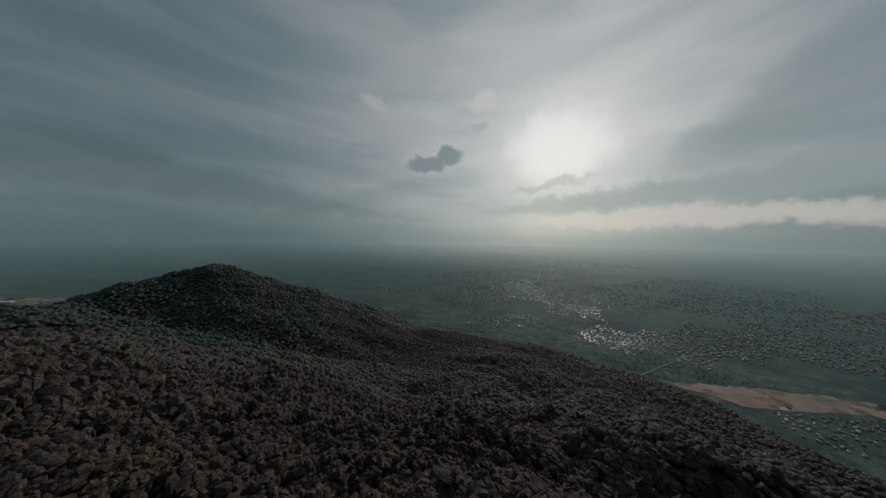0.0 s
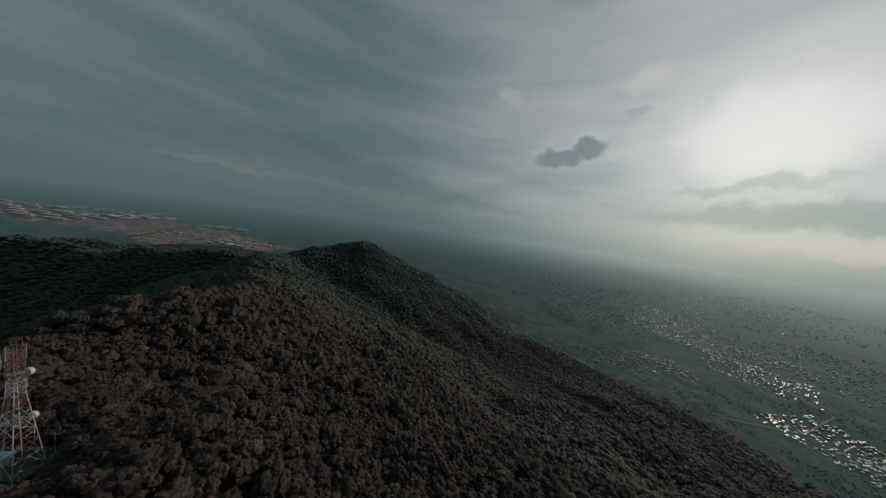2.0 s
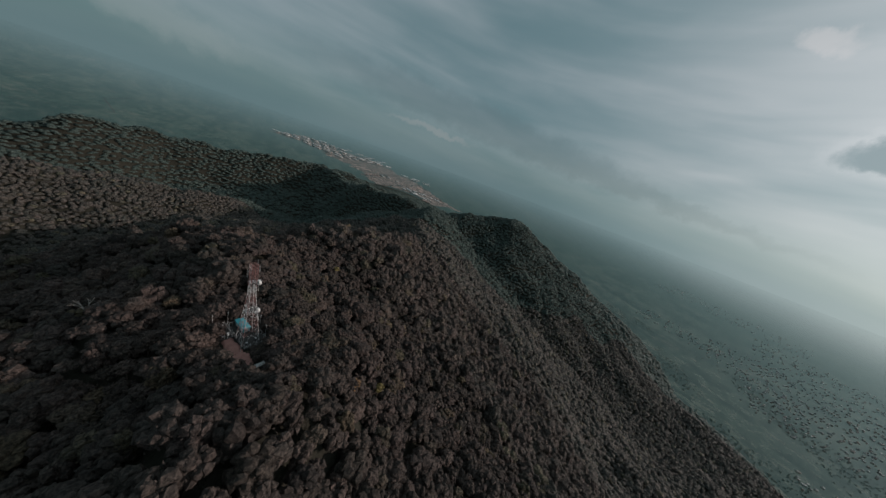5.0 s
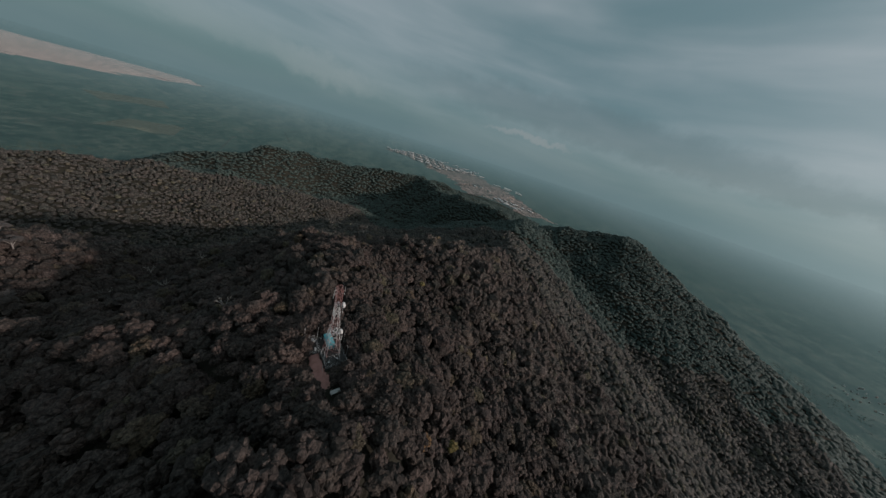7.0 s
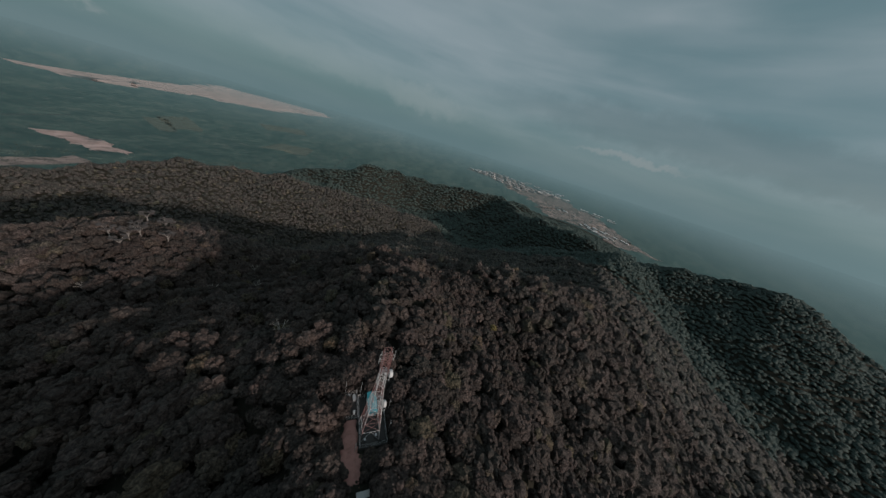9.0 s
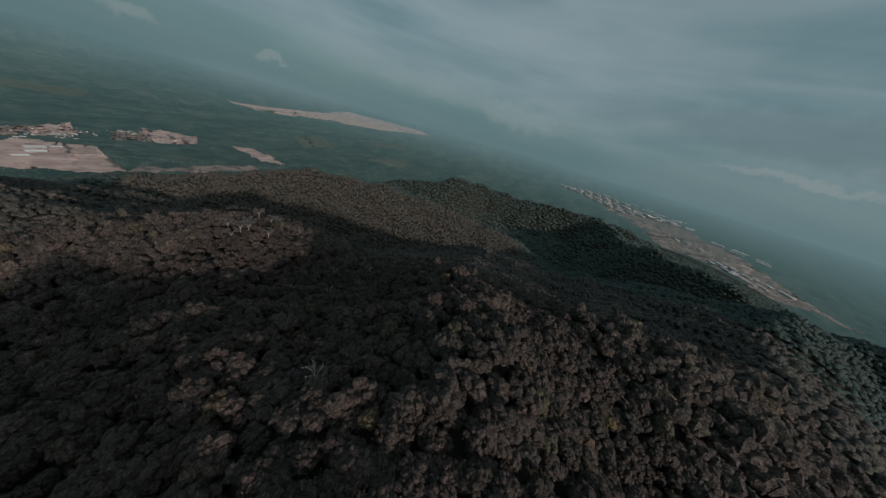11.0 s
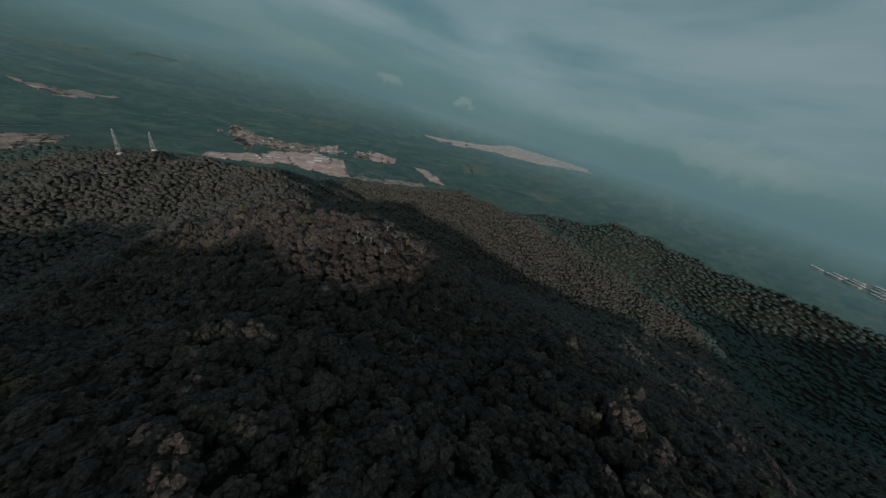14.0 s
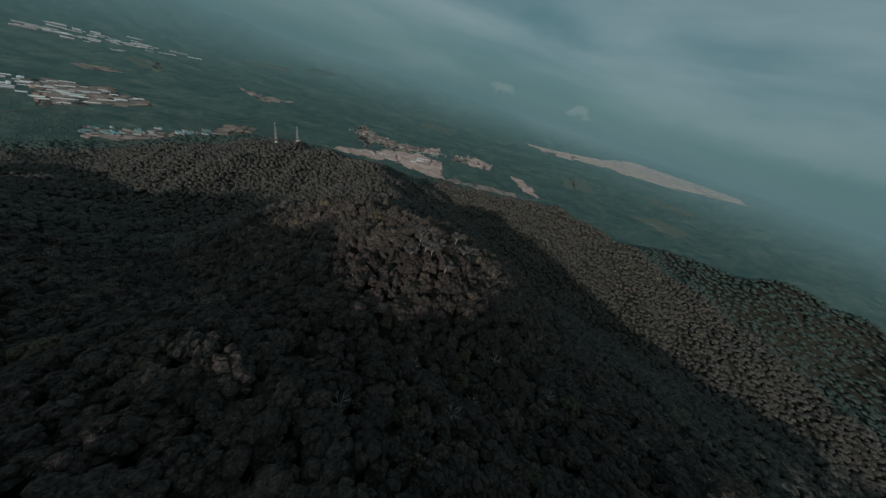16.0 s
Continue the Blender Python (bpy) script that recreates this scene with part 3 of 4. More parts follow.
for k in range(60):                        # small works buildings
    t = rng.random()
    copy_thing(SHORT_HALL, placed(*rng.choice(((280 - 240 * t, -1975 - 40 * t + rng.uniform(-12, 25)), (300 - 420 * t, -2480 + 60 * t + rng.uniform(-60, 60)), (-520 - 160 * t, -2640 - 60 * t + rng.uniform(-40, 40)), (-100 - 300 * t, -2350 - 120 * t + rng.uniform(-50, 50)))), 14 + rng.uniform(-8, 8), rng.uniform(0.12, 0.26)))
for k in range(58):                        # the southern estate
    x, y = rng.uniform(1420, 1900), rng.uniform(-1850, -1450)
    copy_thing(rng.choice((LONG_HALL, SHORT_HALL, SHORT_HALL)), placed(x, y, 50 + rng.uniform(-4, 4) + 90 * (rng.random() < 0.12), rng.uniform(0.28, 0.6)))
for k in range(64):                        # roofs of the southern skyline
    t = rng.random()
    copy_thing(rng.choice((LONG_HALL, SHORT_HALL)), placed(3100 - 500 * t + rng.uniform(-120, 600), -2750 - 400 * t + rng.uniform(-900, 100), 45 + rng.uniform(-5, 5), rng.uniform(0.45, 1.0)))
TEAL_SHED = move(building("village_shed", (26, 14, 3), M_TEAL_ROOF, "small shed with a teal metal roof", "shed", "village sheds", 2.5), placed(1070, -1270, 20))
PALE_SHED = move(building("village_shed", (26, 14, 3), M_HOUSE_ROOF, "small shed with a pale metal roof", "shed", "village sheds", 2.5), placed(1020, -1330, 20))
for k in range(52):
    t = rng.random()
    copy_thing(rng.choice((TEAL_SHED, PALE_SHED, PALE_SHED)), placed(1120 - 210 * t + rng.uniform(-50, 50), -1220 - 330 * t + rng.uniform(-90, 60), rng.uniform(-50, 50), rng.uniform(0.6, 1.25)))

# the town: clusters of terraces and houses (centre, half sizes, heading, how many, how long)
TOWN = [(1000, 1420, 170, 150, 35, 150, 20), (1250, 1330, 210, 180, 35, 190, 22), (1600, 1420, 270, 200, 30, 220, 24), (2000, 1350, 320, 260, 30, 260, 26),
        (1180, 745, 140, 70, 20, 60, 16), (1500, 700, 220, 80, 15, 80, 18), (1050, 2000, 190, 200, 60, 150, 13), (1120, 2380, 280, 240, 40, 180, 14),
        (430, 1680, 260, 120, 20, 110, 10), (250, 2350, 350, 280, 10, 170, 11), (100, 2900, 440, 340, 10, 190, 12), (900, 2950, 520, 370, 40, 260, 15),
        (400, 3800, 620, 520, 10, 200, 18), (1700, 2500, 520, 470, 30, 300, 17), (2600, 2000, 620, 520, 30, 380, 26), (3200, 2900, 820, 720, 30, 320, 30),
        (1900, 4300, 920, 820, 20, 300, 30), (3400, 1500, 620, 420, 20, 240, 30), (-600, 4900, 700, 500, 0, 80, 25), (2900, 5500, 1300, 900, 20, 220, 45),
        (2600, 1000, 500, 220, 20, 200, 22), (-60, -2470, 300, 90, 14, 70, 16), (300, -2560, 130, 80, 30, 30, 12), (-720, -2540, 120, 60, 20, 25, 12), (-350, -2560, 120, 100, 30, 40, 14), (-500, 2700, 260, 200, 0, 40, 10)]


def on_lot(x, y):
    """The cleared strip of tan earth below the hill."""
    knots = [850, 1051, 1250, 1500, 1900, 2050]
    return (y > np.interp(x, knots, [940, 820, 785, 755, 685, 670])) & (y < np.interp(x, knots, [1000, 975, 940, 880, 820, 800])) & (x > 850) & (x < 2050)


def town_spots():
    rng = np.random.RandomState(21)
    rows = []
    for cx, cy, hx, hy, yaw, count, length in TOWN:
        n = int(count * 2.2)
        u, v = rng.uniform(-hx, hx, n), np.round(rng.uniform(-hy, hy, n) / 24) * 24 + rng.normal(0, 6, n)
        c, s = math.cos(radians(yaw)), math.sin(radians(yaw))
        rows.append(np.stack([cx + u * c - v * s, cy + u * s + v * c, yaw + rng.normal(0, 9, n) + 90 * (rng.rand(n) < 0.12),
                              (4.5 + 0.2 * length) * rng.uniform(0.5, 1.3, n), rng.uniform(4.5, 7, n), rng.uniform(1.3, 2.1, n)], -1))
    rows = np.concatenate(rows)
    x, y = rows[:, 0], rows[:, 1]
    return rows[(ridge_height(x, y) < 12) & ~on_lot(x, y)].tolist()


SPOTS = sorted(town_spots(), key=lambda q: math.hypot(q[0] - 900, q[1] - 1150))
HOUSE = building("house", (12, 9, 4), M_HOUSE_ROOF, "low town house with a sheet roof", "house", "houses of the town", 0.9, M_HOUSE_WALL)
for k, (x, y, yaw, length, wide, high) in enumerate(SPOTS[:260]):
    m = placed(x, y, yaw) @ Matrix.Diagonal((length / 12, wide / 9, high / 4, 1))
    move(HOUSE, m) if k == 0 else move(copy_thing(HOUSE, m), m)


def rest_of_town(spots):
    x, y, yaw, length, wide, high = np.array(spots).T
    d = np.hypot(x - HUB[0], y - HUB[1])
    fx, fy = far(x, y)
    k = squeeze(d) / d
    z = land(fx, fy) + 0.5 + 0.0035 * np.maximum(d - 1700, 0) * k
    c, s = np.cos(np.radians(yaw)) * k, np.sin(np.radians(yaw)) * k
    p, q, o = length / 2, wide / 2, np.zeros_like(x)
    ring = ((-1, -1), (1, -1), (1, 1), (-1, 1))
    shape = [(i * p, j * q, o - 6) for i, j in ring] + [(i * p, j * q, high) for i, j in ring] + [(-p, o, high + 0.7), (p, o, high + 0.7)]
    verts = np.stack([np.stack([fx + u * c - v * s, fy + u * s + v * c, z + w * k], -1) for u, v, w in shape], 1).reshape(-1, 3)
    form = np.array([(0, 1, 5), (0, 5, 4), (2, 3, 7), (2, 7, 6), (1, 2, 6), (1, 6, 5), (5, 6, 9), (3, 0, 4), (3, 4, 7), (7, 4, 8), (4, 5, 9), (4, 9, 8), (6, 7, 8), (6, 8, 9)])
    faces = (form[None] + 10 * np.arange(len(x))[:, None, None]).reshape(-1, 3)
    return tagged(mesh_object("town_houses", verts, faces, M_ROOFS), "hundreds of low pale and brown roofs of a town", "town", kind="stuff")


rest_of_town(SPOTS[260:])

# ---- trees ----
ROUTE = np.array([(p[1], p[2]) for p in PATH])
TOWER = (-147.0, 33.2)
GRADE = 495.0                              # height of the levelled tower yard


def route_distance(x, y):
    d = np.full(x.shape, 1e9)
    for (ax, ay), (bx, by) in zip(ROUTE[::3], ROUTE[3::3]):
        dx, dy = bx - ax, by - ay
        s = np.clip(((x - ax) * dx + (y - ay) * dy) / (dx * dx + dy * dy + 1e-9), 0, 1)
        d = np.minimum(d, np.hypot(x - ax - s * dx, y - ay - s * dy))
    return d


def spread(rng, n, low):
    """n directions about the upper part of a ball, well apart."""
    pts = rng.normal(size=(n * 4, 3))
    pts[:, 2] = np.abs(pts[:, 2]) * 0.9 + low
    pts /= np.linalg.norm(pts, axis=1)[:, None]
    keep = [pts[0]]
    for p in pts[1:]:
        if len(keep) < n and min(np.linalg.norm(p - q) for q in keep) > 1.55 / math.sqrt(n):
            keep.append(p)
    return np.array(keep)


def dome(ring):
    """A rounded tuft that points up, open below."""
    a = np.arange(ring) * 6.283 / ring
    v = np.concatenate([[(0, 0, 1.0)], np.stack([0.78 * np.cos(a), 0.78 * np.sin(a), 0.62 + 0 * a], -1), np.stack([np.cos(a + 0.5), np.sin(a + 0.5), -0.3 + 0 * a], -1)])
    k = np.arange(ring)
    n = (k + 1) % ring
    return v, np.concatenate([np.stack([0 * k, 1 + k, 1 + n], -1), np.stack([1 + k, 1 + ring + k, 1 + n], -1), np.stack([1 + n, 1 + ring + k, 1 + ring + n], -1)])


def crown_shape(seed, lobes=0, flat=0.85, ring=5, sprays=0, spray=0.1):
    """A crown of radius 1 about the origin: a dome, tufts of foliage all over it, and leaf sprays that stand out of the tufts."""
    rng = np.random.RandomState(seed)
    base, form = dome(ring)
    body = base * (0.80 if lobes else 1.0)
    vs, fs, count = [body + rng.normal(0, 0.09 if lobes else 0.12, base.shape)], [form], len(base)
    if lobes:
        ways = spread(rng, lobes, -0.30)
        bulge = 1 + 0.16 * np.sin(ways[:, 0] * 3.1 + seed) * np.cos(ways[:, 1] * 2.7 + 2 * seed)
        for w, b in zip(ways, bulge):
            up = w * 0.75 + (0, 0, 0.45)
            up /= np.linalg.norm(up)
            x = np.cross(up, rng.normal(size=3))
            x /= np.linalg.norm(x)
            r = rng.uniform(0.75, 1.35) * 1.45 / math.sqrt(lobes)
            local = (base * (1, 1, rng.uniform(0.8, 1.25)) + rng.normal(0, 0.13, base.shape)) * r
            vs.append(local @ np.stack([x, np.cross(up, x), up]) + w * b * rng.uniform(0.66, 0.86))
            fs.append(form + count)
            count += len(base)
    if sprays:
        w = rng.normal(size=(sprays, 3))
        w[:, 2] = np.abs(w[:, 2]) * 1.1 - 0.3
        w /= np.linalg.norm(w, axis=1)[:, None]
        mid = w * rng.uniform(0.92, 1.18, sprays)[:, None]
        a = np.cross(w + rng.normal(0, 0.5, w.shape), rng.normal(size=w.shape))
        a /= np.linalg.norm(a, axis=1)[:, None]
        b = np.cross(w, a)
        size = (spray * rng.uniform(0.6, 1.3, sprays))[:, None]
        vs.append(np.stack([mid - a * size, mid + b * size * 0.8 - w * size * 0.3, mid + a * size, mid - b * size * 0.8 - w * size * 0.3], 1).reshape(-1, 3))
        k = count + np.arange(sprays)[:, None] * 4
        fs += [k + [0, 1, 2], k + [0, 2, 3]]
    squash = np.array([rng.uniform(0.85, 1.15), rng.uniform(0.85, 1.15), flat])
    return np.concatenate(vs) * squash, np.concatenate(fs)


def cleared(x, y):
    """The yard round the tower and the track's end."""
    u, v = turned_in(x, y)
    return ((u > -17) & (u < 7.5) & (v > -9) & (v < 8.5)) | ((u > -7) & (u < 25) & (v > -13) & (v < 0.5))


YARD_TURN = radians(31)


def turned_in(x, y):
    dx, dy = x - TOWER[0], y - TOWER[1]
    c, s = math.cos(YARD_TURN), math.sin(YARD_TURN)
    return dx * c + dy * s, dy * c - dx * s


def scatter(spacing, lo, hi, seed, extent):
    rng = np.random.RandomState(seed)
    xs = np.arange(-extent, extent, spacing)
    x, y = np.meshgrid(xs + HUB[0], xs + HUB[1])
    x = (x + rng.uniform(-0.5, 0.5, x.shape) * spacing).ravel()
    y = (y + rng.uniform(-0.5, 0.5, y.shape) * spacing).ravel()
    d = route_distance(x, y)
    keep = (d >= lo) & (d < hi) & (ridge_height(x, y) > 16 + 10 * rng.rand(len(x))) & ~cleared(x, y)
    return x[keep], y[keep], rng


def near_tower(x, y):
    return np.hypot(x - TOWER[0], y - TOWER[1]) < 48


def west_side(x, y):
    """The woods beyond the crests of the western ridges, whose dark green carries haze and cloud shade."""
    line = np.interp(y, [-1300, -1014, -787, -430, -200, 200, 420, 700, 1200], [-700, -860, -1070, -1240, -1330, -1100, -800, -560, -420])
    return x < line + 45 * np.sin(x / 70 + 2 * np.sin(y / 90))


def forest(name, spacing, lo, hi, seed, extent, kinds, size, label, lobes, sprays, rise, flat=0.72, where=None, leaves=M_CANOPY):
    """One canopy: every crown a copy of one of a few tufted shapes, turned, scaled and set at its own height."""
    x, y, rng = scatter(spacing, lo, hi, seed, extent)
    keep = where(x, y) if where else np.ones(len(x), bool)
    if lo:                                 # thinner woods on the eastern slope
        keep &= (np.abs(np.arctan2(y - HUB[1], x - HUB[0])) > 0.5) | (rng.rand(len(x)) < 0.5)
    x, y = x[keep], y[keep]
    shapes = [crown_shape(seed * 10 + k, lobes, flat * (1 + 0.12 * (k % 5)), sprays=sprays, spray=0.09) for k in range(kinds)]
    pick = rng.randint(0, kinds, len(x))
    turn = rng.uniform(0, 6.283, len(x))
    s = size[0] + (size[1] - size[0]) * rng.beta(1.3, 2.6, len(x))
    s *= np.where(rng.rand(len(x)) < 0.07, 1.3, 1.0)
    tall = rng.uniform(0.85, 1.4, len(x))
    z = land(x, y) + rng.uniform(*rise, len(x)) + 0.25 * s
    hue = rng.rand(len(x))
    vs, fs, hs, base = [], [], [], 0
    for k, (v, f) in enumerate(shapes):
        m = pick == k
        c, sn = np.cos(turn[m])[:, None], np.sin(turn[m])[:, None]
        px = (v[:, 0] * c - v[:, 1] * sn) * s[m][:, None] + x[m][:, None]
        py = (v[:, 0] * sn + v[:, 1] * c) * s[m][:, None] + y[m][:, None]
        pz = v[:, 2] * (s[m] * tall[m])[:, None] + z[m][:, None]
        vs.append(np.stack([px, py, pz], -1).reshape(-1, 3))
        fs.append((f[None] + (base + np.arange(m.sum()) * len(v))[:, None, None]).reshape(-1, 3))
        hs.append(np.repeat(hue[m], len(v)))
        base += m.sum() * len(v)
    ob = mesh_object(name, np.concatenate(vs), np.concatenate(fs), leaves, lobes == 0)
    att = ob.data.attributes.new("kind", "FLOAT", "POINT")      # one number a tree: its species
    att.data.foreach_set("value", np.concatenate(hs).astype(np.float32))
    return tagged(ob, label, "forest", kind="stuff")


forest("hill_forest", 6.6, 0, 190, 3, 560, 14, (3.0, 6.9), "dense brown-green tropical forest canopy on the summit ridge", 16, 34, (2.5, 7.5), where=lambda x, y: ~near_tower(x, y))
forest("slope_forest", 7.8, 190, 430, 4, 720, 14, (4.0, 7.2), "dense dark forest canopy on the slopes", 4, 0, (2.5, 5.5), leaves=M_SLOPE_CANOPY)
forest("far_forest", 8.7, 430, 1320, 5, 1700, 12, (4.8, 7.6), "dark brown forest canopy on the lower ridges", 0, 0, (1.5, 3.5), 0.55, lambda x, y: ~west_side(x, y), M_FAINT_HAZE_CANOPY)
forest("western_forest", 9.2, 430, 1320, 7, 1700, 12, (5.2, 8.0), "forest canopy on the western ridges, haze and cloud shade in its green", 0, 0, (2.0, 3.2), 0.42, west_side, M_HAZE_SHADE_CANOPY)
forest("outlying_forest", 15.5, 1320, 3100, 6, 3100, 8, (9.2, 12.5), "forest canopy on the outlying hills, haze and shade in its green", 0, 0, (0.5, 1.6), 0.32, leaves=M_HAZE_SHADE_CANOPY)


def tube(bm, p, q, r0, r1, sides=6):
    p, q = Vector(p), Vector(q)
    d = q - p
    m = Matrix.Translation((p + q) / 2) @ d.to_track_quat("Z", "Y").to_matrix().to_4x4()
    bmesh.ops.create_cone(bm, cap_ends=True, segments=sides, radius1=r0, radius2=r1, depth=d.length, matrix=m)


def bark(n, bsdf, a=(0.17, 0.14, 0.11), b=(0.09, 0.075, 0.06)):
    g = n.noise(n.add("ShaderNodeMapping", {"Vector": position(n), "Scale": (3, 3, 0.7)}).outputs[0], 2.0, 5.0, 0.7)
    join(n, bsdf, n.mix(g, a, b), 0.85, g, 0.6, 0.05)


M_BARK = surface("bark", bark)
M_PALE_BARK = surface("pale_bark", lambda n, b: bark(n, b, (0.32, 0.29, 0.265), (0.17, 0.155, 0.14)))


def crown_mesh(seed):
    v, f = crown_shape(seed, 42, 0.74 + 0.06 * (seed % 5), sprays=90, spray=0.075)
    me = bpy.data.meshes.new("crown")
    me.from_pydata(v.tolist(), [], f.tolist())
    return me


def trunk_mesh(seed):
    rng = random.Random(seed)
    bm = bmesh.new()
    tube(bm, (0, 0, -3), (0.1, 0, 0.2), 0.09, 0.06, 7)
    for k in range(5):
        a = 6.283 * k / 5 + rng.uniform(-0.4, 0.4)
        tube(bm, (0.08, 0, -0.5 + 0.1 * k), (0.5 * math.cos(a), 0.5 * math.sin(a), 0.25 + 0.1 * k), 0.04, 0.015, 5)
    me = bpy.data.meshes.new("trunk")
    bm.to_mesh(me)
    bm.free()
    return me


def tree(crown, trunk, leaf_material, label):
    ob = new("tree")
    for name, me, mat in (("crown", crown, leaf_material), ("trunk", trunk, M_BARK)):
        me.materials.append(mat)
        o = new(name, me)
        o.parent = ob
    return tagged(ob, label, "tree", "trees round the tower")


def tree_pose(x, y, z, s, tall, turn):
    return Matrix.Translation((x, y, z)) @ Matrix.Rotation(turn, 4, "Z") @ Matrix.Diagonal((s, s, s * tall, 1))


KINDS = [tree(crown_mesh(k), trunk_mesh(k), M_LEAVES, "broadleaf forest tree with a dense brown-green crown") for k in range(6)]
tx, ty, trng = scatter(5.8, 0, 400, 9, 200)
keep = near_tower(tx, ty)
for k, (x, y) in enumerate(zip(tx[keep], ty[keep])):
    s = 3.0 + 3.4 * trng.beta(1.4, 2.4)
    m = tree_pose(x, y, float(land(x, y)) + trng.uniform(3.0, 7.0), s, trng.uniform(0.85, 1.35), trng.uniform(0, 6.283))
    move(KINDS[k], m) if k < 6 else move(copy_thing(KINDS[k % 6], m), m)


def tinted(name, a, b):
    def build(n, bsdf):
        leaf = n.noise(position(n), 1.3, 5.0, 0.7)
        join(n, bsdf, n.mix(n.ramp(leaf, 0.3, 0.7), b, a), 0.75, leaf, 0.9, 1.0)
    return surface(name, build)


M_ORANGE = tinted("orange_leaves", (0.21, 0.115, 0.045), (0.09, 0.05, 0.025))
M_YELLOW = tinted("yellow_leaves", (0.20, 0.155, 0.045), (0.10, 0.075, 0.025))
M_GREYLEAF = tinted("grey_leaves", (0.115, 0.098, 0.090), (0.045, 0.039, 0.036))
for x, y, top, s, mat, label in ((-113, 79, 497, 3.6, M_ORANGE, "tree with an orange-brown crown among dark ones"), (-159, -111, 461, 3.0, M_YELLOW, "small tree with a yellow crown"),
                                 (-118, 96, 484, 2.6, M_YELLOW, "tree with a yellow-green crown"), (-262, 88, 476, 2.8, M_YELLOW, "tree with a yellow-green crown"),
                                 (-213, -178, 443, 3.4, M_GREYLEAF, "tree with a pale grey-brown crown"), (-172, -24, 497, 2.8, M_GREYLEAF, "tree with a thin pale grey crown"),
                                 (-262, -268, 440, 4.2, M_GREYLEAF, "tree with a pale grey-brown crown")):
    crown, trunk = crown_mesh(int(abs(x) + abs(y))), trunk_mesh(int(abs(x)))
    ob = tree(crown, trunk, mat, label)
    ob["group"] = "trees that stand out"
    move(ob, tree_pose(x, y, top - s * 0.8, s, 1.1, x))


def bare_tree(seed, height, umbrella):
    """A pale-barked tree: a forked trunk, many bare limbs and, where umbrella is set, a thin flat crown."""
    rng = random.Random(seed)
    ob = new("pale_tree" if umbrella else "dead_tree")
    bm = bmesh.new()
    tube(bm, (0, 0, -6), (0.4, 0.2, height * 0.55), 0.5, 0.36, 7)
    tips = []
    for k in range(6):
        a = 1.05 * k + rng.uniform(-0.4, 0.4)
        p = Vector((0.4, 0.2, height * (0.45 + 0.02 * k)))
        q = p + Vector((math.cos(a) * 1.8, math.sin(a) * 1.8, height * 0.22))
        tube(bm, p, q, 0.22, 0.13, 6)
        for j in range(4):
            b = a + rng.uniform(-0.8, 0.8)
            r = q + Vector((math.cos(b), math.sin(b), rng.uniform(0.5, 1.1))) * rng.uniform(1.2, 2.2)
            tube(bm, q, r, 0.12, 0.04, 5)
            for i in range(2):
                c = b + rng.uniform(-0.9, 0.9)
                t = r + Vector((math.cos(c), math.sin(c), rng.uniform(0.1, 0.8))) * rng.uniform(0.6, 1.2)
                tube(bm, r, t, 0.05, 0.02, 4)
                tips.append(t)
    part("trunk", bm, M_PALE_BARK, ob)
    if umbrella:
        bm = bmesh.new()
        for t in tips:
            v, f = crown_shape(rng.randint(0, 99), 5, 0.4)
            s = rng.uniform(0.55, 1.1)
            vs = [bm.verts.new(Vector(q) * s + t) for q in v]
            for g in f:
                bm.faces.new([vs[j] for j in g])
        o = part("crown", bm, M_GREYLEAF, ob)
    return tagged(ob, "tall pale-trunked tree with a thin flat crown" if umbrella else "bleached dead tree with bare branches", "tree", "pale trees on the spur" if umbrella else "dead trees")


PALE = [bare_tree(k, 15, True) for k in range(2)]
DEAD = [bare_tree(k + 7, 13, False) for k in range(2)]
for k, (x, y, lift) in enumerate(((-241, -227, 3), (-246, -236, 2), (-236, -233, 2), (-262, -252, 3), (-270, -243, 2), (-232, -246, 1), (-283, -262, 2), (-252, -216, 1), (-225, -222, 1))):
    m = Matrix.Translation((x, y, float(land(x, y)) + lift + 3.5)) @ Matrix.Rotation(k * 1.3, 4, "Z")
    move(PALE[k], m) if k < 2 else copy_thing(PALE[k % 2], m)
for k, (x, y, lift) in enumerate(((-273, -139, 3), (-174, -29, 3), (-258, -128, 2), (-300, -175, 3), (-236, -150, 2), (-205, -120, 1), (-330, -150, 3), (-190, -200, 2))):
    m = Matrix.Translation((x, y, float(land(x, y)) + lift)) @ Matrix.Rotation(k * 2.1, 4, "Z")
    move(DEAD[k], m) if k < 2 else copy_thing(DEAD[k % 2], m)


def plain_trees():
    """Clumps of trees in the fields and gardens of the plain."""
    rng = np.random.RandomState(31)
    n = 90000
    r, a = 700 + 1700 * rng.rand(n) ** 0.8, rng.uniform(0, 6.283, n)
    x, y = HUB[0] + r * np.cos(a), HUB[1] + r * np.sin(a)
    clump = np.sin(x / 130 + 2 * np.sin(y / 170)) + np.sin(y / 110 + 2 * np.sin(x / 210)) + 0.6 * np.sin(x / 41 + y / 57)
    keep = (ridge_height(x, y) < 22) & (clump > rng.normal(0.75, 0.35, n)) & ~on_lot(x, y)
    x, y = x[keep], y[keep]
    v, f = crown_shape(3, flat=0.8)
    s = rng.uniform(1.6, 3.8, len(x))
    z = land(x, y) + s * 0.3
    verts = v[None] * s[:, None, None] + np.stack([x, y, z], -1)[:, None]
    faces = (f[None] + (np.arange(len(x)) * len(v))[:, None, None]).reshape(-1, 3)
    return tagged(mesh_object("plain_trees", verts.reshape(-1, 3), faces, M_PLAIN_TREES, True), "scattered dark trees and groves on the plain", "trees", kind="stuff")


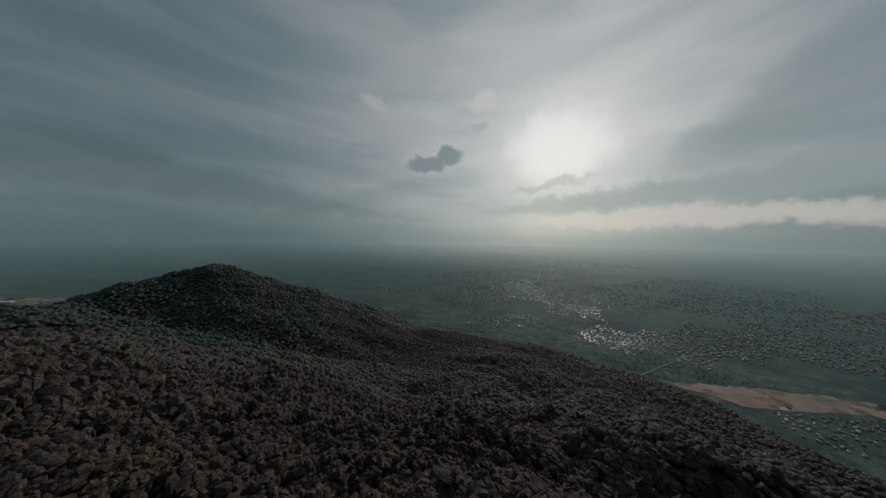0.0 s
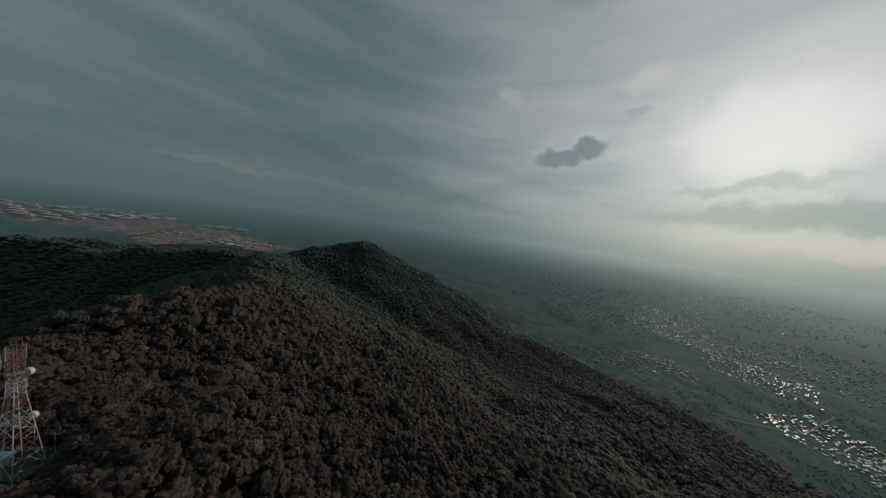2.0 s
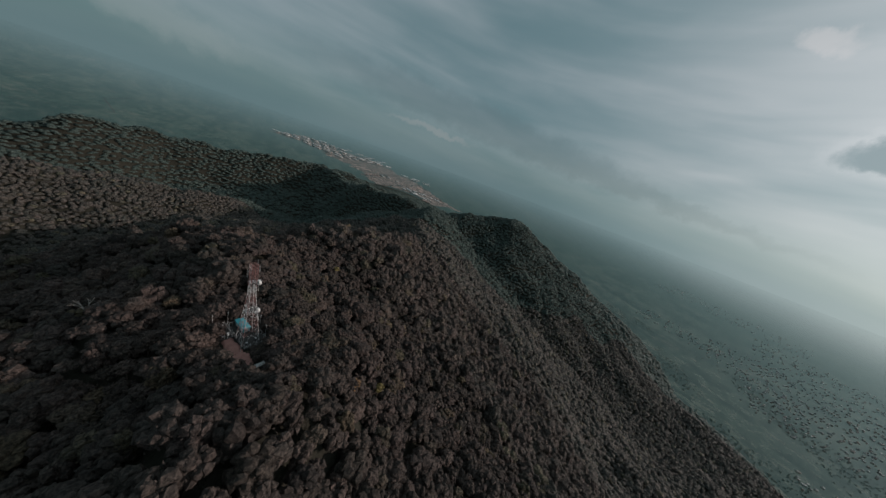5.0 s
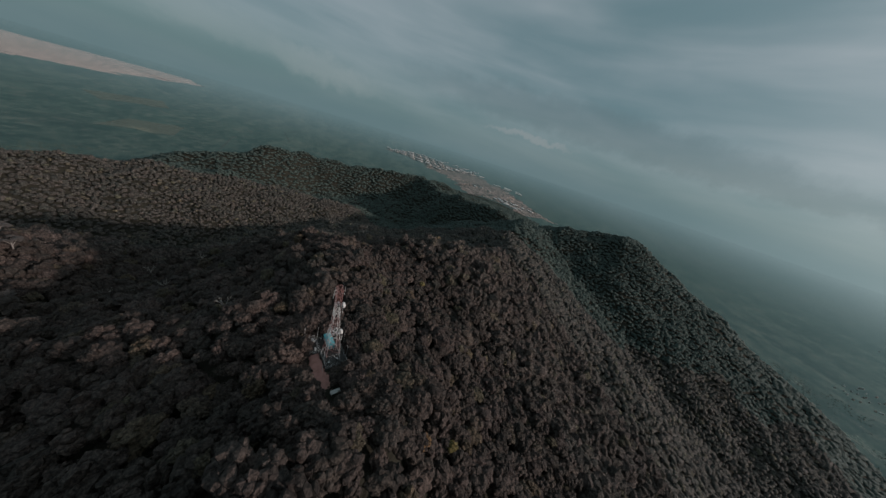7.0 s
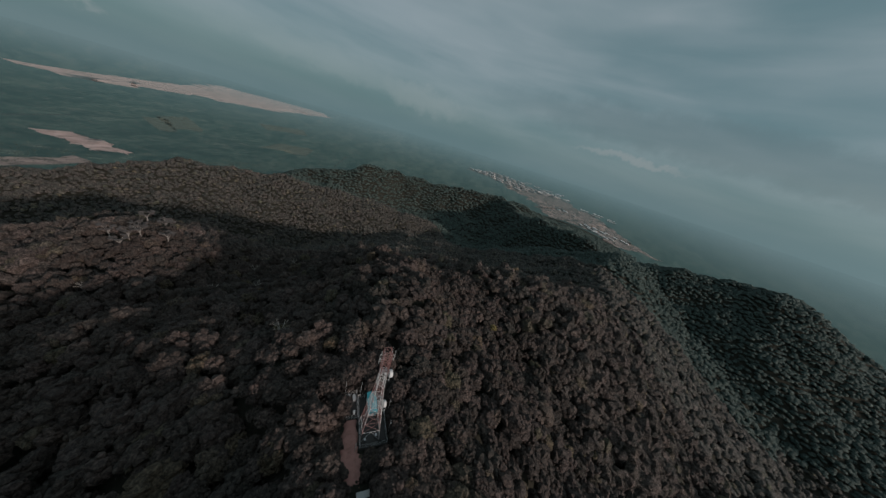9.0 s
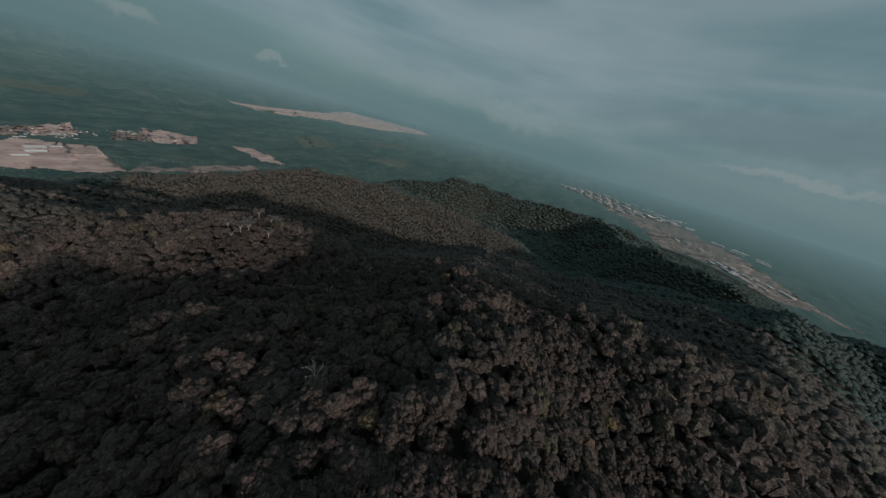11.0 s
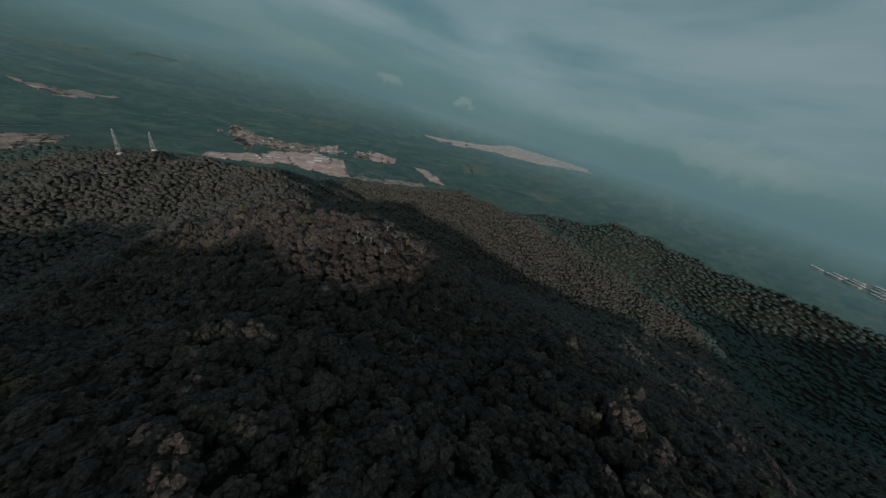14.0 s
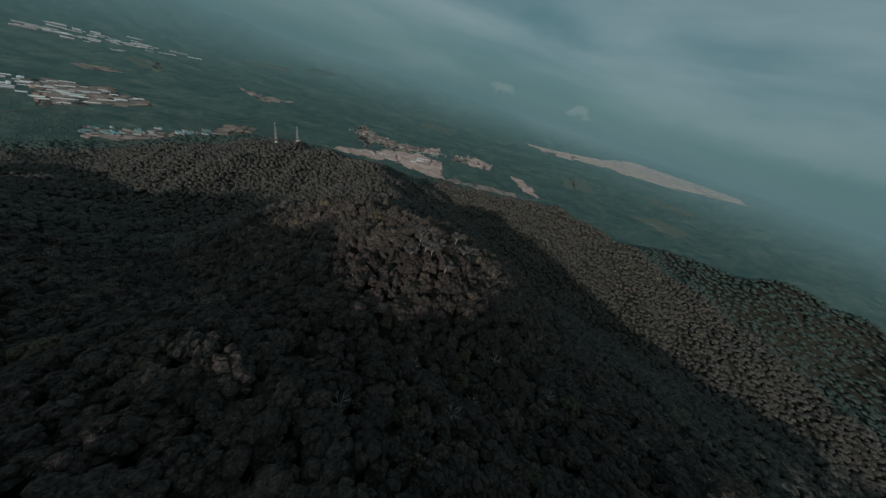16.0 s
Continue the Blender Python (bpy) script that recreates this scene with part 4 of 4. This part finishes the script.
def grove(n, bsdf):
    pick = n.add("ShaderNodeNewGeometry").outputs["Random Per Island"]
    leaf = n.noise(position(n), 0.4, 4.0, 0.7)
    join(n, bsdf, n.mix(leaf, n.mix(pick, (0.062, 0.092, 0.074), (0.105, 0.130, 0.100)), (0.050, 0.075, 0.062)), 0.85, leaf, 0.6, 1.5)


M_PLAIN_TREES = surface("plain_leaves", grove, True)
plain_trees()

# ---- the radio tower and its yard ----
M_STEEL = plain_color("galvanised_steel", (0.55, 0.55, 0.55), 0.45, False, 3.0, 0.3, 0.3)
M_RED = plain_color("red_paint", (0.25, 0.125, 0.115), 0.5, False, 3.0, 0.3)
M_WHITE = plain_color("white_paint", (0.55, 0.54, 0.53), 0.5, False, 3.0, 0.25)
M_TEAL = plain_color("teal_sheet", (0.06, 0.34, 0.40), 0.5, False, 1.0, 0.25)
M_CONCRETE = plain_color("concrete", (0.052, 0.049, 0.047), 0.9, False, 0.8, 0.5)
M_DIRT = plain_color("red_dirt", (0.40, 0.205, 0.175), 0.95, False, 0.5, 0.8)
M_DARK = plain_color("dark_equipment", (0.06, 0.06, 0.065), 0.6, False, 2.0, 0.3)


def at_yard(u, v, z=0.0, turn=0.0):
    c, s = math.cos(YARD_TURN), math.sin(YARD_TURN)
    return Matrix.Translation((TOWER[0] + u * c - v * s, TOWER[1] + u * s + v * c, GRADE + z)) @ Matrix.Rotation(YARD_TURN + turn, 4, "Z")


def tower_half(z):
    return 3.5 - (3.5 - 1.15) * min(z / 27.0, 1.0)


def radio_tower():
    ob = new("radio_tower")
    levels = [0, 5, 9.5, 13.5, 17, 20.5, 23.5, 26, 28.5, 31, 33.5, 35.8, 38.1, 40.4, 42.6]
    band = lambda z: M_RED if z < 1.5 or 6.5 < z < 14 or 20 < z < 27 or z > 34.5 else M_WHITE
    for sx, sy in ((1, 1), (-1, 1), (-1, -1), (1, -1)):
        bm = bmesh.new()
        for a, b in zip(levels, levels[1:]):
            p, q = tower_half(a), tower_half(b)
            before = len(bm.faces)
            tube(bm, (sx * p, sy * p, a), (sx * q, sy * q, b), 0.12, 0.10, 6)
            bm.faces.ensure_lookup_table()
            for f in bm.faces[before:]:
                f.material_index = 1 if band((a + b) / 2) is M_RED else 0
        part("leg", bm, M_WHITE, ob).data.materials.append(M_RED)
    corners = ((1, 1), (-1, 1), (-1, -1), (1, -1))
    for a, b in zip(levels, levels[1:]):
        p, q = tower_half(a), tower_half(b)
        for k in range(4):
            (ax, ay), (bx, by) = corners[k], corners[(k + 1) % 4]
            bm = bmesh.new()
            if a == 0:                     # open portal at the foot: two struts to the middle of the first girt
                mid = ((ax + bx) / 2 * q, (ay + by) / 2 * q, b)
                tube(bm, (ax * p, ay * p, a), mid, 0.055, 0.055, 4)
                tube(bm, (bx * p, by * p, a), mid, 0.055, 0.055, 4)
            else:
                tube(bm, (ax * p, ay * p, a), (bx * q, by * q, b), 0.055, 0.055, 4)
                tube(bm, (bx * p, by * p, a), (ax * q, ay * q, b), 0.055, 0.055, 4)
            tube(bm, (ax * q, ay * q, b), (bx * q, by * q, b), 0.055, 0.055, 4)
            part("brace", bm, band((a + b) / 2), ob)
    for z in (17.5, 33.5):
        bm = bmesh.new()
        h = tower_half(z)
        for k in range(7):
            box(bm, -h, -h + k * h / 3.5, z, h, -h + k * h / 3.5 + 0.12, z + 0.06)
        part("platform", bm, M_STEEL, ob)
    bm = bmesh.new()
    for x in (-0.25, 0.25):
        tube(bm, (x - 0.4, -tower_half(0) + 0.3, 0), (x - 0.4, -tower_half(27) + 0.2, 27), 0.04, 0.04, 4)
        tube(bm, (x - 0.4, -0.95, 27), (x - 0.4, -0.95, 42.5), 0.04, 0.04, 4)
    for k in range(85):
        z = 0.5 * k
        y = -tower_half(z) + (0.3 - 0.1 * z / 27 if z < 27 else 0.2)
        tube(bm, (-0.65, y, z), (-0.15, y, z), 0.025, 0.025, 4)
    part("ladder", bm, M_STEEL, ob)
    for z, r, out in ((33.0, 1.25, 1.4), (17.2, 1.15, 1.2)):
        h = tower_half(z)
        bm = bmesh.new()
        tube(bm, (0.9, h + 0.5, z), (0.9, h + 0.5 + out * 0.6, z), r, r, 24)
        bmesh.ops.create_uvsphere(bm, u_segments=24, v_segments=10, radius=r, matrix=Matrix.Translation((0.9, h + 0.5 + out * 0.6, z)) @ Matrix.Diagonal((0.99, 0.35, 0.99, 1)))
        dish = part("dish", bm, M_WHITE, ob, "white drum-shaped microwave dish")
        bm = bmesh.new()
        tube(bm, (0.9, h - 0.1, z - 0.6), (0.9, h + 0.55, z - 0.6), 0.06, 0.06, 6)
        tube(bm, (0.9, h - 0.1, z + 0.6), (0.9, h + 0.55, z + 0.6), 0.06, 0.06, 6)
        tube(bm, (0.9, h + 0.05, z - 1.2), (0.9, h + 0.05, z + 1.2), 0.07, 0.07, 6)
        part("mount", bm, M_STEEL, dish)
    for z, y, x in ((40, 2.3, 0.0), (29, 2.9, -0.8), (11, 4.6, -1.2), (41, -2.2, 0.6), (38, -2.0, -1.0)):
        h = tower_half(z)
        bm = bmesh.new()
        tube(bm, (x, y, z - 2.2), (x, y, z + 2.2), 0.07, 0.05, 6)
        tube(bm, (x, h * (1 if y > 0 else -1), z - 1.4), (x, y, z - 1.4), 0.05, 0.05, 4)
        tube(bm, (x, h * (1 if y > 0 else -1), z + 0.4), (x, y, z + 0.4), 0.05, 0.05, 4)
        part("whip_antenna", bm, M_WHITE, ob)
    bm = bmesh.new()
    tube(bm, (0.9, 0.9, 42.6), (0.9, 0.9, 45.4), 0.04, 0.015, 5)
    part("lightning_rod", bm, M_STEEL, ob)
    for sx, sy in corners:
        bm = bmesh.new()
        box(bm, sx * 3.5 - 0.6, sy * 3.5 - 0.6, -1.5, sx * 3.5 + 0.6, sy * 3.5 + 0.6, 0.35)
        part("footing", bm, M_CONCRETE, ob)
    ob.matrix_basis = at_yard(0, 0, 0.1)
    return tagged(ob, "red and white steel lattice radio tower with two white dishes", "tower")


radio_tower()


def flat_patch(name, u0, v0, u1, v1, z, material, label, thick=1.6):
    ob = new(name, bpy.data.meshes.new(name))
    bm = bmesh.new()
    box(bm, u0, v0, z - thick, u1, v1, z)
    bmesh.ops.bevel(bm, geom=list(bm.edges), offset=0.06, affect="EDGES")
    bm.to_mesh(ob.data)
    bm.free()
    ob.data.materials.append(material)
    ob.matrix_basis = at_yard(0, 0)
    return tagged(ob, label, "ground", kind="structure")


flat_patch("tower_yard", -13.5, -3.6, 5.5, 6.5, 0.02, M_CONCRETE, "dark concrete yard under the tower", 5.0)
flat_patch("side_yard", -15.5, -8.2, -5.2, -3.7, 0.0, M_CONCRETE, "dark fenced equipment yard beside the tower", 5.0)


def dirt_lot():
    """The trodden red track from the yard's gate to its end, draped on the slope."""
    line = [(-5.1, -6.2, 2.5), (0, -6.6, 3.3), (5, -6.9, 3.5), (10, -6.0, 4.3), (14, -5.2, 4.6), (17.5, -4.8, 4.0), (20.5, -4.4, 2.4)]
    n, m = 61, 13
    t = np.linspace(0, len(line) - 1, n)
    u, v, w = (np.interp(t, np.arange(len(line)), [p[k] for p in line]) for k in range(3))
    rng = np.random.RandomState(4)
    edge = w * (1 + 0.34 * np.convolve(rng.normal(size=n), np.ones(4) / 4, "same"))
    s = np.linspace(-1, 1, m)[:, None]
    uu, vv = u[None] + 0.0 * s, v[None] + s * edge[None]
    c, sn = math.cos(YARD_TURN), math.sin(YARD_TURN)
    x, y = TOWER[0] + uu * c - vv * sn, TOWER[1] + uu * sn + vv * c
    z = np.where(uu < 2, GRADE - 0.15, GRADE - 0.15 - (uu - 2) * 0.06) + rng.normal(0, 0.05, x.shape) - np.abs(s) ** 6 * 1.2
    ob = mesh_object("dirt_track", np.stack([x, y, z], -1).reshape(-1, 3), grid_faces(m, n), M_DIRT, True)
    return tagged(ob, "reddish trodden earth track leading to the tower yard", "path", kind="structure")


dirt_lot()


def undergrowth():
    """Low bushes in the clearing, clear of the yards and the track."""
    rng = np.random.RandomState(12)
    u, v = rng.uniform(-24, 32, 1500), rng.uniform(-19, 14, 1500)
    yard = ((u > -14.5) & (u < 6.5) & (v > -4.4) & (v < 7.5)) | ((u > -16.5) & (u < -4.4) & (v > -9) & (v < -3))
    middle = np.interp(u, [-5.1, 0, 5, 10, 14, 17.5, 20.5], [-6.2, -6.6, -6.9, -6.0, -5.2, -4.8, -4.4])
    track = (u > -6) & (u < 21) & (np.abs(v - middle) < 3.6 + rng.uniform(-0.9, 0.9, len(u)))
    keep = ~yard & ~track & ~((np.abs(u - 18.3) < 2) & (np.abs(v + 2.8) < 3))
    u, v = u[keep], v[keep]
    c, sn = math.cos(YARD_TURN), math.sin(YARD_TURN)
    x, y = TOWER[0] + u * c - v * sn, TOWER[1] + u * sn + v * c
    s = rng.uniform(0.5, 1.7, len(u))
    shape, faces = crown_shape(77, 6, 0.8)
    verts = shape[None] * s[:, None, None] + np.stack([x, y, land(x, y) + 0.3 * s], -1)[:, None]
    ob = mesh_object("undergrowth", verts.reshape(-1, 3), (faces[None] + (np.arange(len(u)) * len(shape))[:, None, None]).reshape(-1, 3), M_CANOPY)
    att = ob.data.attributes.new("kind", "FLOAT", "POINT")
    att.data.foreach_set("value", np.repeat(rng.rand(len(u)), len(shape)).astype(np.float32))
    return tagged(ob, "low dark bushes in the clearing round the tower", "bushes", kind="stuff")


undergrowth()


def cabin():
    ob = new("equipment_cabin")
    bm = bmesh.new()
    box(bm, -4, -1.5, 0, 4, 1.5, 2.7)
    part("wall", bm, M_TEAL, ob)
    bm = bmesh.new()
    box(bm, -4.3, -1.8, 2.7, 4.3, 1.8, 2.85)
    prism(bm, 4.2, 1.7, 2.86, 3.3, 0.1)
    part("roof", bm, M_TEAL, ob, "teal metal roof")
    bm = bmesh.new()
    box(bm, 4.0, -0.5, 0.1, 4.06, 0.5, 2.1)
    part("door", bm, M_STEEL, ob, "grey steel door")
    for k in range(2):
        bm = bmesh.new()
        box(bm, -2.5 + 2.4 * k, -1.95, 0.9, -1.6 + 2.4 * k, -1.5, 1.7)
        part("cooling_unit", bm, M_WHITE, ob, "white cooling unit on the wall")
    ob.matrix_basis = at_yard(-9.2, 1.7, 0.02)
    return tagged(ob, "small teal metal equipment cabin beside the tower", "cabin")


cabin()


def fence(u0, v0, u1, v1, label):
    ob = new("fence")
    spots = []
    for (a, b), (c, d) in (((u0, v0), (u1, v0)), ((u1, v0), (u1, v1)), ((u1, v1), (u0, v1)), ((u0, v1), (u0, v0))):
        n = max(2, round(math.hypot(c - a, d - b) / 2.5))
        for k in range(n):
            p, q = k / n, (k + 1) / n
            bm = bmesh.new()
            tube(bm, (a + (c - a) * p, b + (d - b) * p, 0), (a + (c - a) * p, b + (d - b) * p, 2.4), 0.05, 0.05, 6)
            part("post", bm, M_STEEL, ob)
            bm = bmesh.new()
            for z in (0.3, 0.8, 1.3, 1.8, 2.3):
                tube(bm, (a + (c - a) * p, b + (d - b) * p, z), (a + (c - a) * q, b + (d - b) * q, z), 0.018, 0.018, 4)
            part("wire_panel", bm, M_STEEL, ob)
    ob.matrix_basis = at_yard(0, 0, 0.02)
    return tagged(ob, label, "fence")


fence(-13.2, -3.4, 5.2, 6.2, "grey steel wire fence round the tower yard")
fence(-15.3, -8.0, -5.4, -3.9, "grey steel wire fence round the side yard")


def boxes():
    rng = random.Random(3)
    for u, v, a, b, h in ((-14, -7, 1.2, 0.8, 1.6), (-11.6, -7.2, 1.6, 0.9, 1.2), (-8.4, -7.1, 0.9, 0.9, 1.9), (-13.2, -5.0, 2.2, 1.0, 1.3), (-7.2, -5.1, 1.0, 0.7, 1.5), (2.5, 2.4, 0.8, 0.6, 1.6), (3.2, -1.6, 0.7, 0.5, 1.4)):
        ob = new("equipment_cabinet")
        bm = bmesh.new()
        bmesh.ops.bevel(bm, geom=list({e for q in box(bm, -a / 2, -b / 2, 0.15, a / 2, b / 2, h) for e in q.link_edges}), offset=0.03, affect="EDGES")
        part("body", bm, M_STEEL if rng.random() < 0.5 else M_DARK, ob)
        bm = bmesh.new()
        box(bm, -a / 2 - 0.1, -b / 2 - 0.1, 0, a / 2 + 0.1, b / 2 + 0.1, 0.15)
        part("plinth", bm, M_CONCRETE, ob)
        bm = bmesh.new()
        box(bm, -a / 2 - 0.06, -b / 2 - 0.06, h, a / 2 + 0.06, b / 2 + 0.06, h + 0.06)
        part("lid", bm, M_STEEL, ob)
        tagged(move(ob, at_yard(u, v, 0.02, rng.uniform(-0.1, 0.1))), "grey metal equipment cabinet on a concrete plinth", "cabinet", "cabinets in the yards")


boxes()


def mast(u, v, height):
    ob = new("antenna_pole")
    bm = bmesh.new()
    tube(bm, (0, 0, -1), (0, 0, height), 0.09, 0.05, 7)
    part("pole", bm, M_STEEL, ob)
    bm = bmesh.new()
    tube(bm, (-0.7, 0, height - 0.6), (0.7, 0, height - 0.6), 0.04, 0.04, 5)
    part("crossarm", bm, M_STEEL, ob)
    return tagged(move(ob, at_yard(u, v)), "slim grey steel antenna pole", "pole", "poles round the yard")


for u, v, h in ((-14.8, -8.6, 9), (-14.6, -2.6, 8), (1.5, 7.2, 7), (-6, 8.0, 8), (5.6, -5.0, 4)):
    mast(u, v, h)


def shelter():
    """The small white-roofed shelter at the track's end."""
    ob = new("shelter")
    bm = bmesh.new()
    box(bm, -2.0, -0.9, 2.0, 2.0, 0.9, 2.14)
    part("roof", bm, M_WHITE, ob, "flat white sheet roof")
    for x in (-1.8, 1.8):
        for y in (-0.75, 0.75):
            bm = bmesh.new()
            tube(bm, (x, y, -1.5), (x, y, 2.0 if y < 0 else 2.6), 0.06, 0.06, 6)
            part("post", bm, M_STEEL, ob)
    bm = bmesh.new()
    box(bm, -1.7, 0.2, 0.4, 1.7, 0.6, 0.48)
    part("bench", bm, M_DARK, ob)
    ob.matrix_basis = at_yard(18.3, -2.8, -1.2, radians(90))
    return tagged(ob, "small open shelter with a flat white roof", "shelter")


shelter()


def far_mast(x, y, height, base):
    ob = new("far_radio_tower")
    for sx, sy in ((1, 1), (-1, 1), (-1, -1), (1, -1)):
        bm = bmesh.new()
        tube(bm, (sx * 4, sy * 4, -8), (sx * 0.8, sy * 0.8, height), 0.26, 0.18, 5)
        part("leg", bm, M_WHITE, ob)
    for k in range(9):
        z0, z1 = height * k / 9, height * (k + 1) / 9
        a, b = 4 - 3.2 * k / 9, 4 - 3.2 * (k + 1) / 9
        bm = bmesh.new()
        for s in (1, -1):
            for t in (1, -1):
                tube(bm, (s * a, -t * a, z0), (s * b, t * b, z1), 0.12, 0.12, 4)
                tube(bm, (-t * a, s * a, z0), (t * b, s * b, z1), 0.12, 0.12, 4)
        part("brace", bm, M_RED if k % 2 else M_WHITE, ob)
    bm = bmesh.new()
    box(bm, -7, -5, -6, 3, 5, 5)
    part("base_building", bm, M_WHITE, ob, "white equipment building at the foot")
    return tagged(move(ob, Matrix.Translation((x, y, base))), "red and white lattice mast on a wooded ridge far off", "tower", "far masts")


far_mast(262, -1000, 66, float(land(262, -1000)) + 5)
far_mast(206, -1030, 52, float(land(206, -1030)) + 5)
